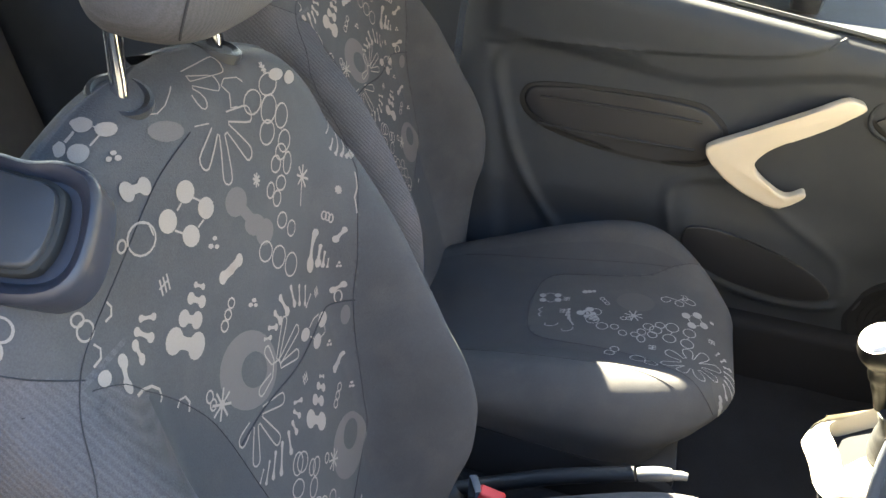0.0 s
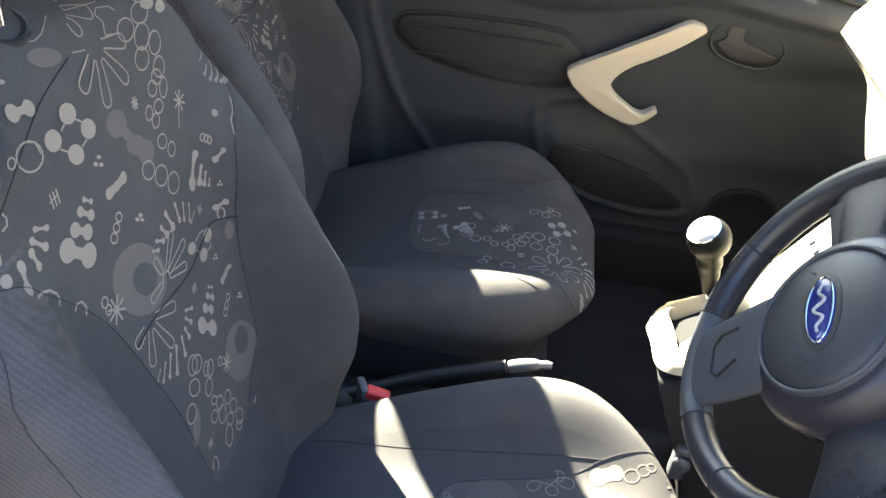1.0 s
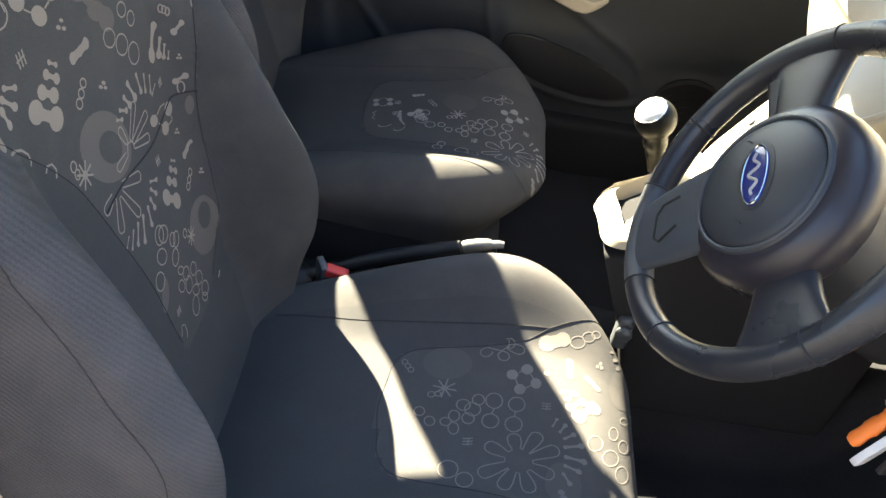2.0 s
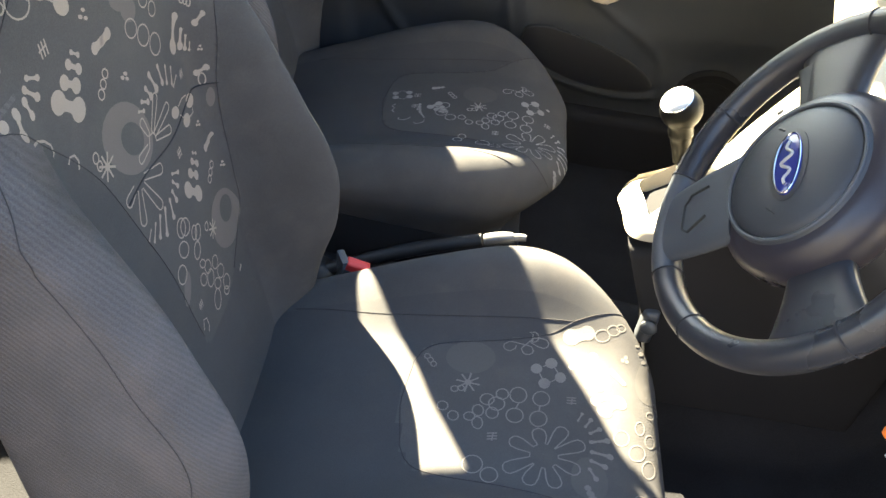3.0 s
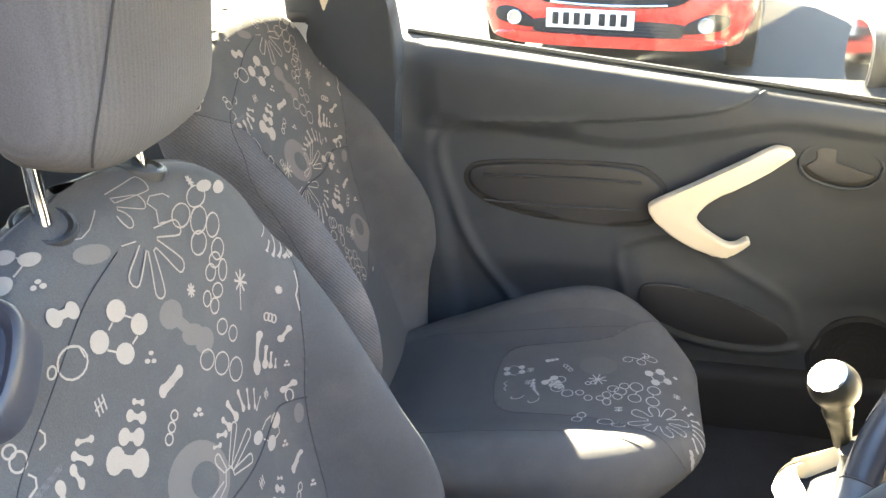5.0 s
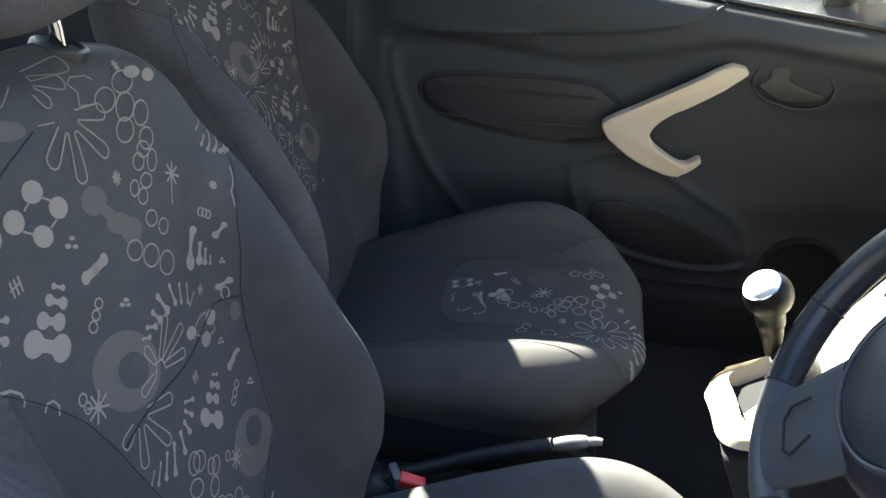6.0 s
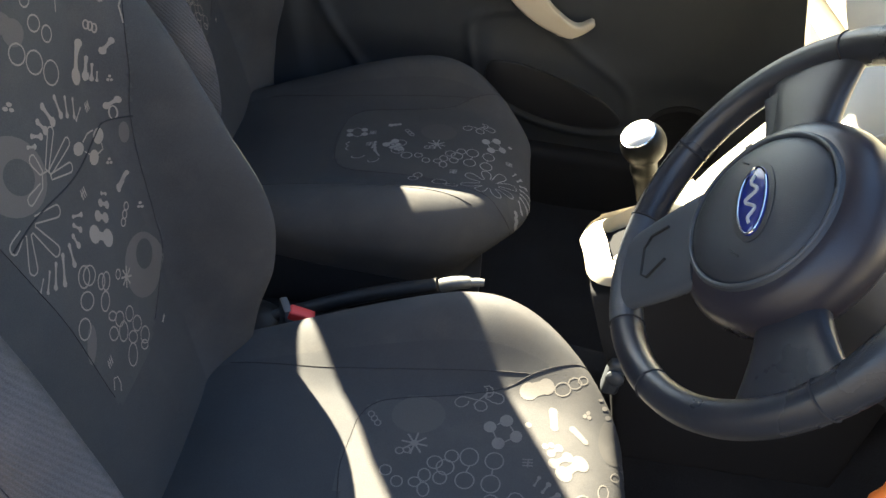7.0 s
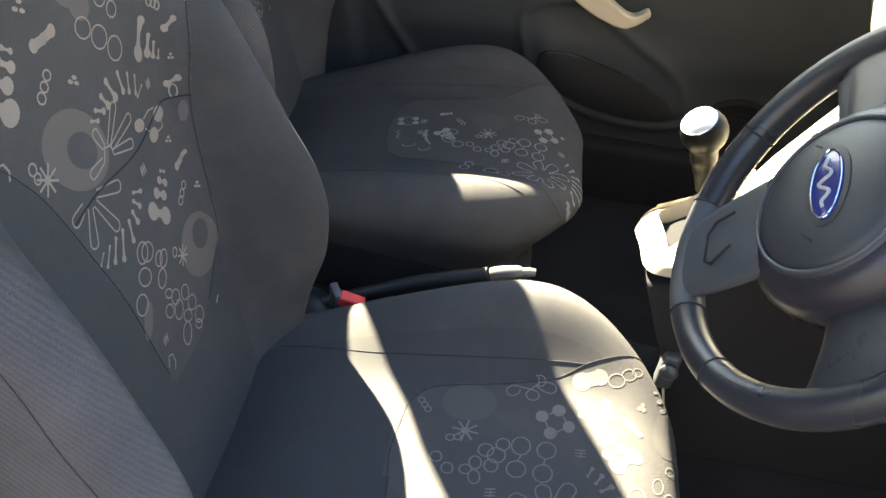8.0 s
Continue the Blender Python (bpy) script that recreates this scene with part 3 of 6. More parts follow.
def front_seat(name_label):
    seat = thing("front_seat", (0, SEAT_Y, 0), name_label, "car seat", "front seats")
    # backrest
    rows = [BACK_Z[0] + (BACK_Z[1] - BACK_Z[0]) * (1 - (1 - i / 150) ** 1.35) for i in range(151)]
    svals = [-3 + 0.1 * i for i in range(10)] + [-2 + 0.05 * i for i in range(20)] + [-1 + 0.0125 * i for i in range(160)] \
        + [1 + 0.05 * i for i in range(20)] + [2 + 0.1 * i for i in range(11)]
    zones = skin(back_point, rows, svals, {"print": on_print,
                                           "plain": lambda s, z: not on_print(s, z) and -.5 < s < .44 and z < .95,
                                           "inner": lambda s, z: not on_print(s, z) and not (-.5 < s < .44 and z < .95) and 0 < s < 2.02 and z < 1.05,
                                           "rib": lambda s, z: not on_print(s, z) and not (-.5 < s < .44 and z < .95) and not (0 < s < 2.02 and z < 1.05)})
    back = part("backrest", zones["rib"], RIBBED, seat, "grey ribbed fabric bolsters", angle=70)
    part("inner_bolster", zones["inner"], WEAVE, back, "grey woven fabric bolster", angle=180)
    part("printed_panel", zones["print"], PRINTED, back, "dark fabric printed with pale motifs", angle=70)
    part("lower_panel", zones["plain"], PLAIN, back, "plain dark grey fabric", angle=180)

    def seam(fn, width=0.0005, n=60, owner=back, sub=0.0002, at=back_at):
        part("seam", tube([at(*fn(i / n), sub) for i in range(n + 1)], width, 6), THREAD, owner, "dark stitched seam")
    seam(lambda t: (print_edge_inner(.99 - .37 * t), .99 - .37 * t))
    seam(lambda t: (print_edge_outer(.996 - .376 * t), .996 - .376 * t))
    seam(lambda t: (table(t, (0, -.014), (.08, -.071), (.20, -.146), (.32, -.196), (.44, -.235), (.58, -.287), (.76, -.335), (1, -.350)),
                    table(t, (0, 1.085), (.08, 1.070), (.20, 1.028), (.32, .996), (.44, .955), (.58, .896), (.76, .76), (1, .52))), n=110)
    seam(lambda t: (-.062 + .225 * t, .829 + .004 * math.sin(t * 9) + .010 * t * t), 0.0010)
    seam(lambda t: (-.19 - .12 * t, shoulder_seam(-.19 - .12 * t)), n=24)
    # headrest with its two posts
    head = []
    for i in range(25):
        t = i / 24
        z = 1.160 + .200 * t
        k = math.sqrt(max(0.02, 1 - (2 * t - 1) ** 6))
        w, d, xc = .099 * k * (1 - .08 * t), .050 * k, -.092 + .028 * t
        head.append([(xc + d * math.copysign(abs(math.sin(a)) ** .7, math.sin(a)),
                      w * math.copysign(abs(math.cos(a)) ** .6, math.cos(a)), z) for a in (2 * math.pi * j / 40 for j in range(40))])
    hr = part("headrest", loft(head), HEADCLOTH, back, "grey ribbed fabric headrest", angle=180)
    line = []
    for i in range(2, 23):
        t = i / 24
        k = math.sqrt(max(0.02, 1 - (2 * t - 1) ** 6))
        c = .86 - .58 * t
        line.append((-.092 + .028 * t + .0503 * k * math.sqrt(1 - c * c) ** .7, -.0993 * k * (1 - .08 * t) * c ** .6, 1.160 + .200 * t))
    part("seam", tube(line, .0009, 6), THREAD, hr, "dark stitched seam")
    for sign, y, tilt in ((-1, -.043, Vector((.40, -.12, 1))), (1, .087, Vector((.25, .22, 1)))):
        part("post", tube([(-.131, y, 1.10), (-.131, y, 1.13), (-.130, y * .98, 1.165), (-.112, y * .98, 1.21)], .0062, 14), CHROME, back, "chrome headrest post")
        collar = part("collar", lathe([(.010, -.016), (.0215, -.012), (.0235, -.002), (.0225, .0015), (.0195, .0025), (.0165, .0), (.011, -.002), (.002, -.002)], 32, tilt, (-.131, y, 1.1185 if sign < 0 else 1.115)), INSERT, back, "black plastic post collar")
        if sign < 0:
            part("catch", lathe([(.010, -.010), (.0150, -.006), (.0156, -.0005), (.0132, .0012), (.006, .0018), (.001, .0020)], 28, Vector((.46, -.30, 1)), (-.130, y - .022, 1.1115)), INSERT, collar, "flat release catch")
    # fold lever on the outer shoulder, a plate that leans with it
    origin, out = Vector((-.113, -.2015, 1.0650)), Vector((.150, -.620, .770)).normalized()
    tall = Vector((0, .779, .627))
    wide = tall.cross(out)

    def plate(outline, levels, name, mat, label, owner):
        ring = smooth_outline(outline, 56)
        cu, cv = sum(p[0] for p in ring) / 56, sum(p[1] for p in ring) / 56
        rows2 = [[origin + tall * (cu + (u - cu) * k) + wide * (cv + (v - cv) * k) + out * lift for u, v in ring] for k, lift in levels]
        return part(name, loft(rows2), mat, owner, label)
    bez = plate([(.077, -.012), (.082, .008), (.079, .026), (.067, .037), (.044, .044), (.021, .046), (.006, .041), (-.003, .029), (-.008, .010), (-.011, -.02), (-.008, -.055), (.03, -.066), (.07, -.055), (.077, -.035)],
                ((.96, -.030), (1.0, -.002), (.97, .003), (.90, .005), (.80, .002), (.72, -.004), (.05, -.006)), "lever_surround", BLUEBLACK, "smooth blue-black plastic lever surround", back)
    pad = [(.064, -.010), (.064, .006), (.058, .0165), (.038, .0215), (.022, .0205), (.012, .012), (.008, -.02), (.012, -.046), (.055, -.046), (.064, -.028)]
    plate([(.036 + (u - .036) * 1.10, -.012 + (v + .012) * 1.10) for u, v in pad], ((1.0, -.008), (1.0, .0040), (.98, .0046), (.05, .0046)), "lever_gap", RUBBER, "dark gap round the lever", bez)
    plate(pad, ((1.0, -.008), (1.0, .0070), (.965, .0090), (.90, .0094), (.05, .0094)), "fold_lever", PLASTIC, "dark grained plastic fold lever", bez)
    cushion = seat_cushion(seat, cushion_point, cush_at, cush_arc)
    # plastic side covers, base and rails
    for sign in (-1, 1):
        cover = smooth_outline([(-.10, .40), (.05, .425), (.25, .42), (.43, .405), (.50, .37), (.42, .325), (.2, .315), (-.02, .32), (-.12, .35)], 44)
        part("side_cover", slab(cover, sign * .236, sign * .215, .005), FOOTWELL, seat, "black plastic side cover")
        part("rail", box((-.22, sign * .17 - .018, .235), (.44, sign * .17 + .018, .275), .004), STEEL, seat, "steel slide rail")
        part("riser", box((-.12, sign * .17 - .014, .272), (.36, sign * .17 + .014, .40), .004), PLASTIC, seat)
    part("seat_pan", box((-.05, -.20, .345), (.50, .20, .395), .01), PLASTIC, seat)
    return seat, back, cushion


def arc_finder(s_of):
    def arc_of(s, x):
        lo, hi = (0.0, 0.4) if s >= 0 else (-0.4, 0.0)
        for _ in range(10):
            mid = (lo + hi) / 2
            if s_of(mid, x) < s:
                lo = mid
            else:
                hi = mid
        return (lo + hi) / 2
    return arc_of


cush_arc, pass_arc = arc_finder(cush_s), arc_finder(pass_s)


def back_prints(back):
    p, q = Print(back_at), Print(lambda a, v: back_at(a, v, .00025))
    p.to(back, MOTIF, "pale beige printed motif")
    p.cut().ring(-.2150, 1.0430, .0072, .0056, .7)
    p.ring(-.2270, 1.0345, .0082, .0062, .7)
    q.to(back, FAINT, "faint grey printed blob")
    p.cut().disc(-0.0911, 1.1145, 0.0082, 0.0020, 0.18)
    p.disc(-0.0807, 1.1103, 0.0087, 0.0035, -0.02)
    p.disc(-0.1103, 1.1051, 0.0085, 0.0029, 0.24)
    p.disc(-0.1184, 1.1073, 0.0062, 0.0016, 0.32)
    p.line([(-0.0867, 1.1135), (-0.0857, 1.1124)], 0.0016)
    p.line([(-0.0887, 1.1096), (-0.1003, 1.1068)], 0.0016)
    p.line([(-0.1002, 1.1126), (-0.1113, 1.1094)], 0.0016)
    q.cut().disc(-0.0361, 1.0939, 0.0180, 0.0068, -0.27)
    p.cut().disc(-0.0958, 1.0975, 0.0026, 0.0014, 0.02)
    p.disc(-0.0896, 1.0991, 0.0027, 0.0013, -0.10)
    p.disc(-0.0888, 1.0957, 0.0029, 0.0016, -0.09)
    p.cut().bone(-0.0970, 1.0767, 0.0065, -0.0807, 1.0735, 0.0061, 0.45)
    p.cut().disc(-0.0453, 1.0534, 0.0105, 0.0081, -0.18)
    p.disc(-0.0290, 1.0329, 0.0101, 0.0082, -0.32)
    p.disc(-0.0729, 1.0440, 0.0098, 0.0084, -0.19)
    p.disc(-0.0547, 1.0232, 0.0103, 0.0081, -0.49)
    p.line([(-0.0398, 1.0464), (-0.0333, 1.0408)], 0.0016)
    p.line([(-0.0537, 1.0486), (-0.0604, 1.0461)], 0.0016)
    p.line([(-0.0356, 1.0267), (-0.0445, 1.0248)], 0.0016)
    p.line([(-0.0696, 1.0353), (-0.0614, 1.0285)], 0.0016)
    p.cut().hand(0.0067, 1.1145, [(-0.09, 0.0574), (-0.35, 0.0413), (-1.14, 0.0243)], 0.0055)
    p.line([(-0.0045, 1.1133), (-0.0235, 1.1067), (-0.0349, 1.1052), (-0.0463, 1.1083)], 0.0016)
    p.cut().hand(0.0233, 1.0819, [(-0.27, 0.0477), (-1.01, 0.0494), (-1.91, 0.0498), (-2.64, 0.0471)], 0.0065)
    p.line([(0.0769, 1.0919), (0.0721, 1.0968), (0.0553, 1.1011), (0.0468, 1.0984), (0.0516, 1.0909), (0.0446, 1.0822), (0.0542, 1.0796)], 0.0016)
    p.line([(0.0095, 1.0828), (-0.0074, 1.0867)], 0.0014)
    p.cut().line([(-0.0986, 1.0559), (-0.0910, 1.0517), (-0.0904, 1.0425)], 0.0016)
    p.cut().ring(0.1136, 1.0780, 0.0176, 0.0080, -0.04)
    p.ring(0.0779, 1.0752, 0.0153, 0.0085, 0.05)
    p.ring(0.0995, 1.0618, 0.0162, 0.0097, 0.18)
    p.ring(0.1181, 1.0491, 0.0142, 0.0089, 0.19)
    p.ring(0.0849, 1.0468, 0.0139, 0.0092, 0.06)
    p.ring(0.1103, 1.0291, 0.0124, 0.0087, 0.10)
    p.ring(0.0852, 1.0181, 0.0092, 0.0069, 0.01)
    p.ring(0.1060, 1.0101, 0.0105, 0.0073, 0.62)
    p.ring(0.0991, 1.0236, 0.0103, 0.0067, -0.17)
    p.ring(0.0659, 1.0023, 0.0073, 0.0061, 0.38)
    p.ring(0.0865, 0.9997, 0.0093, 0.0064, -0.27)
    p.ring(0.0738, 0.9909, 0.0078, 0.0066, 0.07)
    p.cut().disc(0.1355, 1.0792, 0.0146, 0.0049, -0.19)
    p.disc(0.1601, 1.0687, 0.0131, 0.0053, -0.11)
    p.cut().star(0.1296, 0.9853, .0115)
    p.line([(0.1237, 0.9770), (0.1150, 0.9620)], 0.0016)
    p.cut().star(0.0473, 1.0206, .006)
    p.cut().star(0.1725, 0.9567, .004)
    p.cut().star(0.1178, 1.0899, .005)
    p.cut().ring(0.0750, 0.9689, 0.0094, 0.0070, -0.34)
    p.ring(0.0893, 0.9531, 0.0084, 0.0072, -0.30)
    q.cut().disc(0.0106, 1.0186, 0.0164, 0.0119, -0.27)
    q.disc(0.0295, 0.9884, 0.0176, 0.0092, -0.46)
    q.bone(0.0106, 1.0186, 0.0080, 0.0295, 0.9884, 0.0080, 0.7)
    p.cut().bone(0.2022, 0.9942, 0.0012, 0.1874, 0.9902, 0.0017, 0.45)
    p.bone(0.2204, 0.9917, 0.0015, 0.1903, 0.9841, 0.0017, 0.45)
    p.bone(0.2395, 0.9831, 0.0019, 0.1969, 0.9804, 0.0017, 0.45)
    p.bone(0.2859, 0.9641, 0.0031, 0.2036, 0.9769, 0.0018, 0.45)
    p.bone(0.3092, 0.9519, 0.0037, 0.2122, 0.9736, 0.0019, 0.45)
    p.cut().line([(0.2019, 0.9644), (0.1948, 0.9522), (0.1875, 0.9456), (0.1844, 0.9314)], 0.0016)
    p.cut().line([(0.2475, 1.0055), (0.2208, 1.0027), (0.1948, 1.0019)], 0.0013)
    p.cut().ring(0.1489, 0.9376, 0.0040, 0.0027, 1.19)
    p.ring(0.1525, 0.9353, 0.0040, 0.0023, 1.17)
    p.ring(0.1556, 0.9326, 0.0041, 0.0022, 1.17)
    p.cut().bone(0.1554, 0.9110, 0.0038, 0.1670, 0.9187, 0.0031, 0.45)
    p.cut().ring(-0.1018, 1.0455, 0.0137, 0.0108, -0.18)
    p.ring(-0.1204, 1.0497, 0.0043, 0.0033, 0.57)
    p.cut().disc(-0.0363, 1.0047, 0.0035, 0.0019, -0.49)
    p.disc(-0.0292, 1.0076, 0.0032, 0.0017, -0.48)
    p.disc(-0.0294, 1.0005, 0.0032, 0.0018, -0.50)
    p.cut().bone(-0.0053, 0.9748, 0.0055, -0.0182, 0.9738, 0.0047, 0.8)
    p.bone(-0.0182, 0.9738, 0.0047, -0.0317, 0.9741, 0.0055, 0.8)
    q.cut().disc(0.0421, 0.9749, 0.0157, 0.0116, -0.37)
    p.cut().ring(0.0369, 0.9586, 0.0118, 0.0088, -0.47)
    p.ring(0.0572, 0.9415, 0.0130, 0.0101, -0.49)
    p.ring(0.0771, 0.9219, 0.0128, 0.0109, -0.42)
    p.cut().mark(-0.0967, 1.0070, .006)
    p.cut().bone(-0.0652, 0.9882, 0.0025, -0.0578, 0.9821, 0.0026, 0.45)
    p.bone(-0.0742, 0.9821, 0.0047, -0.0634, 0.9723, 0.0049, 0.45)
    p.bone(-0.0872, 0.9731, 0.0066, -0.0742, 0.9628, 0.0069, 0.45)
    p.bone(-0.1031, 0.9640, 0.0103, -0.0816, 0.9446, 0.0108, 0.45)
    p.cut().ring(-0.0287, 0.9486, 0.0050, 0.0041, -0.69)
    p.ring(-0.0362, 0.9425, 0.0050, 0.0041, -0.76)
    p.ring(-0.0436, 0.9365, 0.0054, 0.0045, -0.83)
    p.cut().disc(-0.0026, 0.9298, 0.0040, 0.0019, -0.61)
    p.disc(0.0039, 0.9303, 0.0041, 0.0019, -0.61)
    p.disc(0.0047, 0.9248, 0.0036, 0.0017, -0.61)
    p.cut().bone(-0.1267, 0.9990, 0.0027, -0.1153, 0.9932, 0.0028, 0.45)
    p.bone(-0.1342, 0.9934, 0.0034, -0.1237, 0.9815, 0.0038, 0.45)
    p.bone(-0.1401, 0.9867, 0.0040, -0.1388, 0.9745, 0.0041, 0.45)
    p.bone(-0.1574, 0.9868, 0.0051, -0.1661, 0.9746, 0.0050, 0.45)
    p.disc(-0.1781, 0.9897, 0.0063, 0.0042, -0.01)
    p.cut().bone(0.1345, 0.9235, 0.0046, 0.1156, 0.8988, 0.0083, 0.45)
    p.bone(0.1380, 0.9080, 0.0023, 0.1305, 0.8920, 0.0048, 0.45)
    p.bone(0.1413, 0.9002, 0.0016, 0.1361, 0.8869, 0.0026, 0.45)
    p.bone(0.1437, 0.8920, 0.0009, 0.1408, 0.8839, 0.0016, 0.45)
    p.cut().bone(0.0065, 0.8881, 0.0019, 0.0158, 0.8834, 0.0026, 0.45)
    p.bone(0.0173, 0.8926, 0.0025, 0.0287, 0.8856, 0.0034, 0.45)
    p.bone(0.0320, 0.8982, 0.0031, 0.0379, 0.8863, 0.0042, 0.45)
    p.bone(0.0465, 0.9050, 0.0035, 0.0529, 0.8862, 0.0047, 0.45)
    p.bone(0.0687, 0.9021, 0.0027, 0.0686, 0.8841, 0.0036, 0.45)
    p.bone(0.0845, 0.8934, 0.0022, 0.0781, 0.8785, 0.0029, 0.45)
    p.bone(0.0962, 0.8857, 0.0019, 0.0885, 0.8714, 0.0025, 0.45)
    p.bone(0.1034, 0.8720, 0.0013, 0.0900, 0.8671, 0.0017, 0.45)
    q.cut().disc(-0.0243, 0.8782, 0.0476, 0.0336, -0.71, hole=0.46, off=(.006, -.004))
    p.cut().ring(-0.0820, 0.8959, 0.0050, 0.0044, 1.35)
    p.ring(-0.0807, 0.8869, 0.0046, 0.0040, 1.37)
    p.cut().star(-0.0710, 0.8794, .0135)
    p.cut().line([(-0.1640, 0.9647), (-0.1537, 0.9611), (-0.1388, 0.9517), (-0.1304, 0.9419), (-0.1303, 0.9346), (-0.1340, 0.9333)], 0.0022)
    p.cut().line([(-0.1179, 0.9144), (-0.1137, 0.9186), (-0.1072, 0.9164), (-0.1045, 0.9091), (-0.1079, 0.9024)], 0.002)
    p.cut().ring(-0.1735, 1.0279, 0.0047, 0.0041, -0.18)
    p.ring(-0.1719, 1.0193, 0.0067, 0.0060, 0.20)
    p.cut().line([(-0.1486, 1.0256), (-0.1467, 1.0210), (-0.1495, 1.0162), (-0.1556, 1.0155)], 0.0016)
    p.cut().line([(-0.1710, 1.0092), (-0.1680, 1.0041), (-0.1714, 0.9995), (-0.1797, 0.9987)], 0.0016)
    p.cut().bone(0.1416, 0.8564, 0.0039, 0.1541, 0.8607, 0.0038, 0.45)
    p.ring(0.1458, 0.8479, 0.0072, 0.0041, 1.33)
    q.cut().disc(0.1498, 0.8245, 0.0123, 0.0052, 1.31)
    p.cut().hand(0.0127, 0.8517, [(-3.08, 0.0340), (1.85, 0.0298), (0.75, 0.0479), (0.16, 0.0547), (-0.31, 0.0457)], 0.0048)
    p.cut().hand(-0.0328, 0.8379, [(-0.39, 0.0503), (-1.18, 0.0525), (-2.03, 0.0457), (-2.90, 0.0332)], 0.0058)
    p.cut().disc(0.1172, 0.8339, 0.0111, 0.0078, -0.26)
    p.disc(0.0762, 0.8441, 0.0098, 0.0065, -0.36)
    p.disc(0.0959, 0.8224, 0.0095, 0.0073, -0.15)
    p.line([(0.1181, 0.8256), (0.1166, 0.8194), (0.1051, 0.8208)], 0.0016)
    p.line([(0.0844, 0.8361), (0.0907, 0.8292)], 0.0016)
    p.line([(0.1117, 0.8437), (0.0999, 0.8468), (0.0866, 0.8449)], 0.0016)
    p.cut().bone(0.0268, 0.8015, 0.0021, 0.0388, 0.7953, 0.0027, 0.45)
    p.bone(0.0222, 0.7950, 0.0024, 0.0280, 0.7858, 0.0031, 0.45)
    p.bone(0.0144, 0.7882, 0.0027, 0.0151, 0.7772, 0.0034, 0.45)
    p.bone(0.0036, 0.7854, 0.0026, -0.0025, 0.7688, 0.0033, 0.45)
    p.bone(-0.0104, 0.7851, 0.0026, -0.0259, 0.7651, 0.0032, 0.45)
    p.bone(-0.0234, 0.7859, 0.0022, -0.0380, 0.7710, 0.0028, 0.45)
    p.bone(-0.0352, 0.7862, 0.0016, -0.0493, 0.7746, 0.0020, 0.45)
    p.bone(-0.0462, 0.7870, 0.0011, -0.0562, 0.7811, 0.0013, 0.45)
    p.cut().bone(0.0830, 0.7893, 0.0021, 0.0890, 0.7847, 0.0021, 0.45)
    p.bone(0.0747, 0.7838, 0.0041, 0.0826, 0.7758, 0.0042, 0.45)
    p.bone(0.0615, 0.7775, 0.0057, 0.0711, 0.7685, 0.0054, 0.45)
    p.bone(0.0439, 0.7685, 0.0091, 0.0596, 0.7524, 0.0091, 0.45)
    p.cut().bone(0.1376, 0.7792, 0.0028, 0.1278, 0.7752, 0.0036, 0.8)
    p.bone(0.1278, 0.7752, 0.0036, 0.1147, 0.7744, 0.0044, 0.8)
    p.cut().ring(0.1124, 0.7535, 0.0050, 0.0037, 0.00)
    p.ring(0.1032, 0.7497, 0.0048, 0.0037, 0.01)
    p.ring(0.0949, 0.7458, 0.0048, 0.0037, 0.02)
    p.cut().disc(0.1512, 0.8824, 0.0016, 0.0014, 0.77)
    p.disc(0.1538, 0.8857, 0.0016, 0.0014, 0.75)
    p.disc(0.1544, 0.8818, 0.0016, 0.0014, 0.78)
    p.cut().disc(0.1151, 0.8042, 0.0032, 0.0015, -0.47)
    p.disc(0.1206, 0.8052, 0.0033, 0.0015, -0.46)
    p.disc(0.1213, 0.8005, 0.0033, 0.0015, -0.47)
    p.cut().disc(0.1338, 0.7381, 0.0031, 0.0016, -0.49)
    p.disc(0.1377, 0.7408, 0.0022, 0.0017, -0.41)
    p.disc(0.1381, 0.7359, 0.0022, 0.0017, -0.43)
    p.cut().mark(0.1157, 0.8669, .0045)
    p.cut().mark(0.0554, 0.8078, .005)
    q.cut().disc(0.1021, 0.6836, 0.0463, 0.0360, -0.68, hole=0.46, off=(.008, .009))
    p.cut().star(0.0609, 0.7013, .0115)
    p.ring(0.0486, 0.7150, 0.0051, 0.0044, 0.66)
    p.cut().ring(0.0006, 0.7513, 0.0108, 0.0085, 0.50)
    p.cut().ring(0.0195, 0.7300, 0.0079, 0.0059, 0.65)
    p.ring(0.0081, 0.7470, 0.0104, 0.0088, 0.03)
    p.cut().ring(-0.0113, 0.7320, 0.0106, 0.0087, -0.51)
    p.ring(-0.0317, 0.7147, 0.0103, 0.0101, 1.28)
    p.cut().ring(0.0265, 0.7248, 0.0092, 0.0066, 0.66)
    p.ring(0.0123, 0.7107, 0.0099, 0.0079, 0.83)
    q.cut().disc(-0.0315, 0.6940, 0.0196, 0.0086, 0.97)
    p.cut().ring(0.0141, 0.6894, 0.0079, 0.0047, -0.78)
    p.ring(0.0237, 0.6764, 0.0095, 0.0078, -1.01)
    p.ring(0.0431, 0.6659, 0.0090, 0.0079, -1.15)
    p.ring(0.0060, 0.6728, 0.0092, 0.0069, -0.96)
    p.ring(0.0225, 0.6600, 0.0108, 0.0092, 1.34)
    p.ring(0.0500, 0.6457, 0.0100, 0.0082, -0.89)
    p.ring(0.0549, 0.6241, 0.0095, 0.0091, -0.38)
    p.ring(0.0342, 0.6406, 0.0095, 0.0065, -0.82)
    p.ring(0.0218, 0.6270, 0.0122, 0.0090, 0.87)
    p.ring(0.0470, 0.6171, 0.0070, 0.0050, -0.69)
    p.cut().mark(-0.0167, 0.6547, .005)
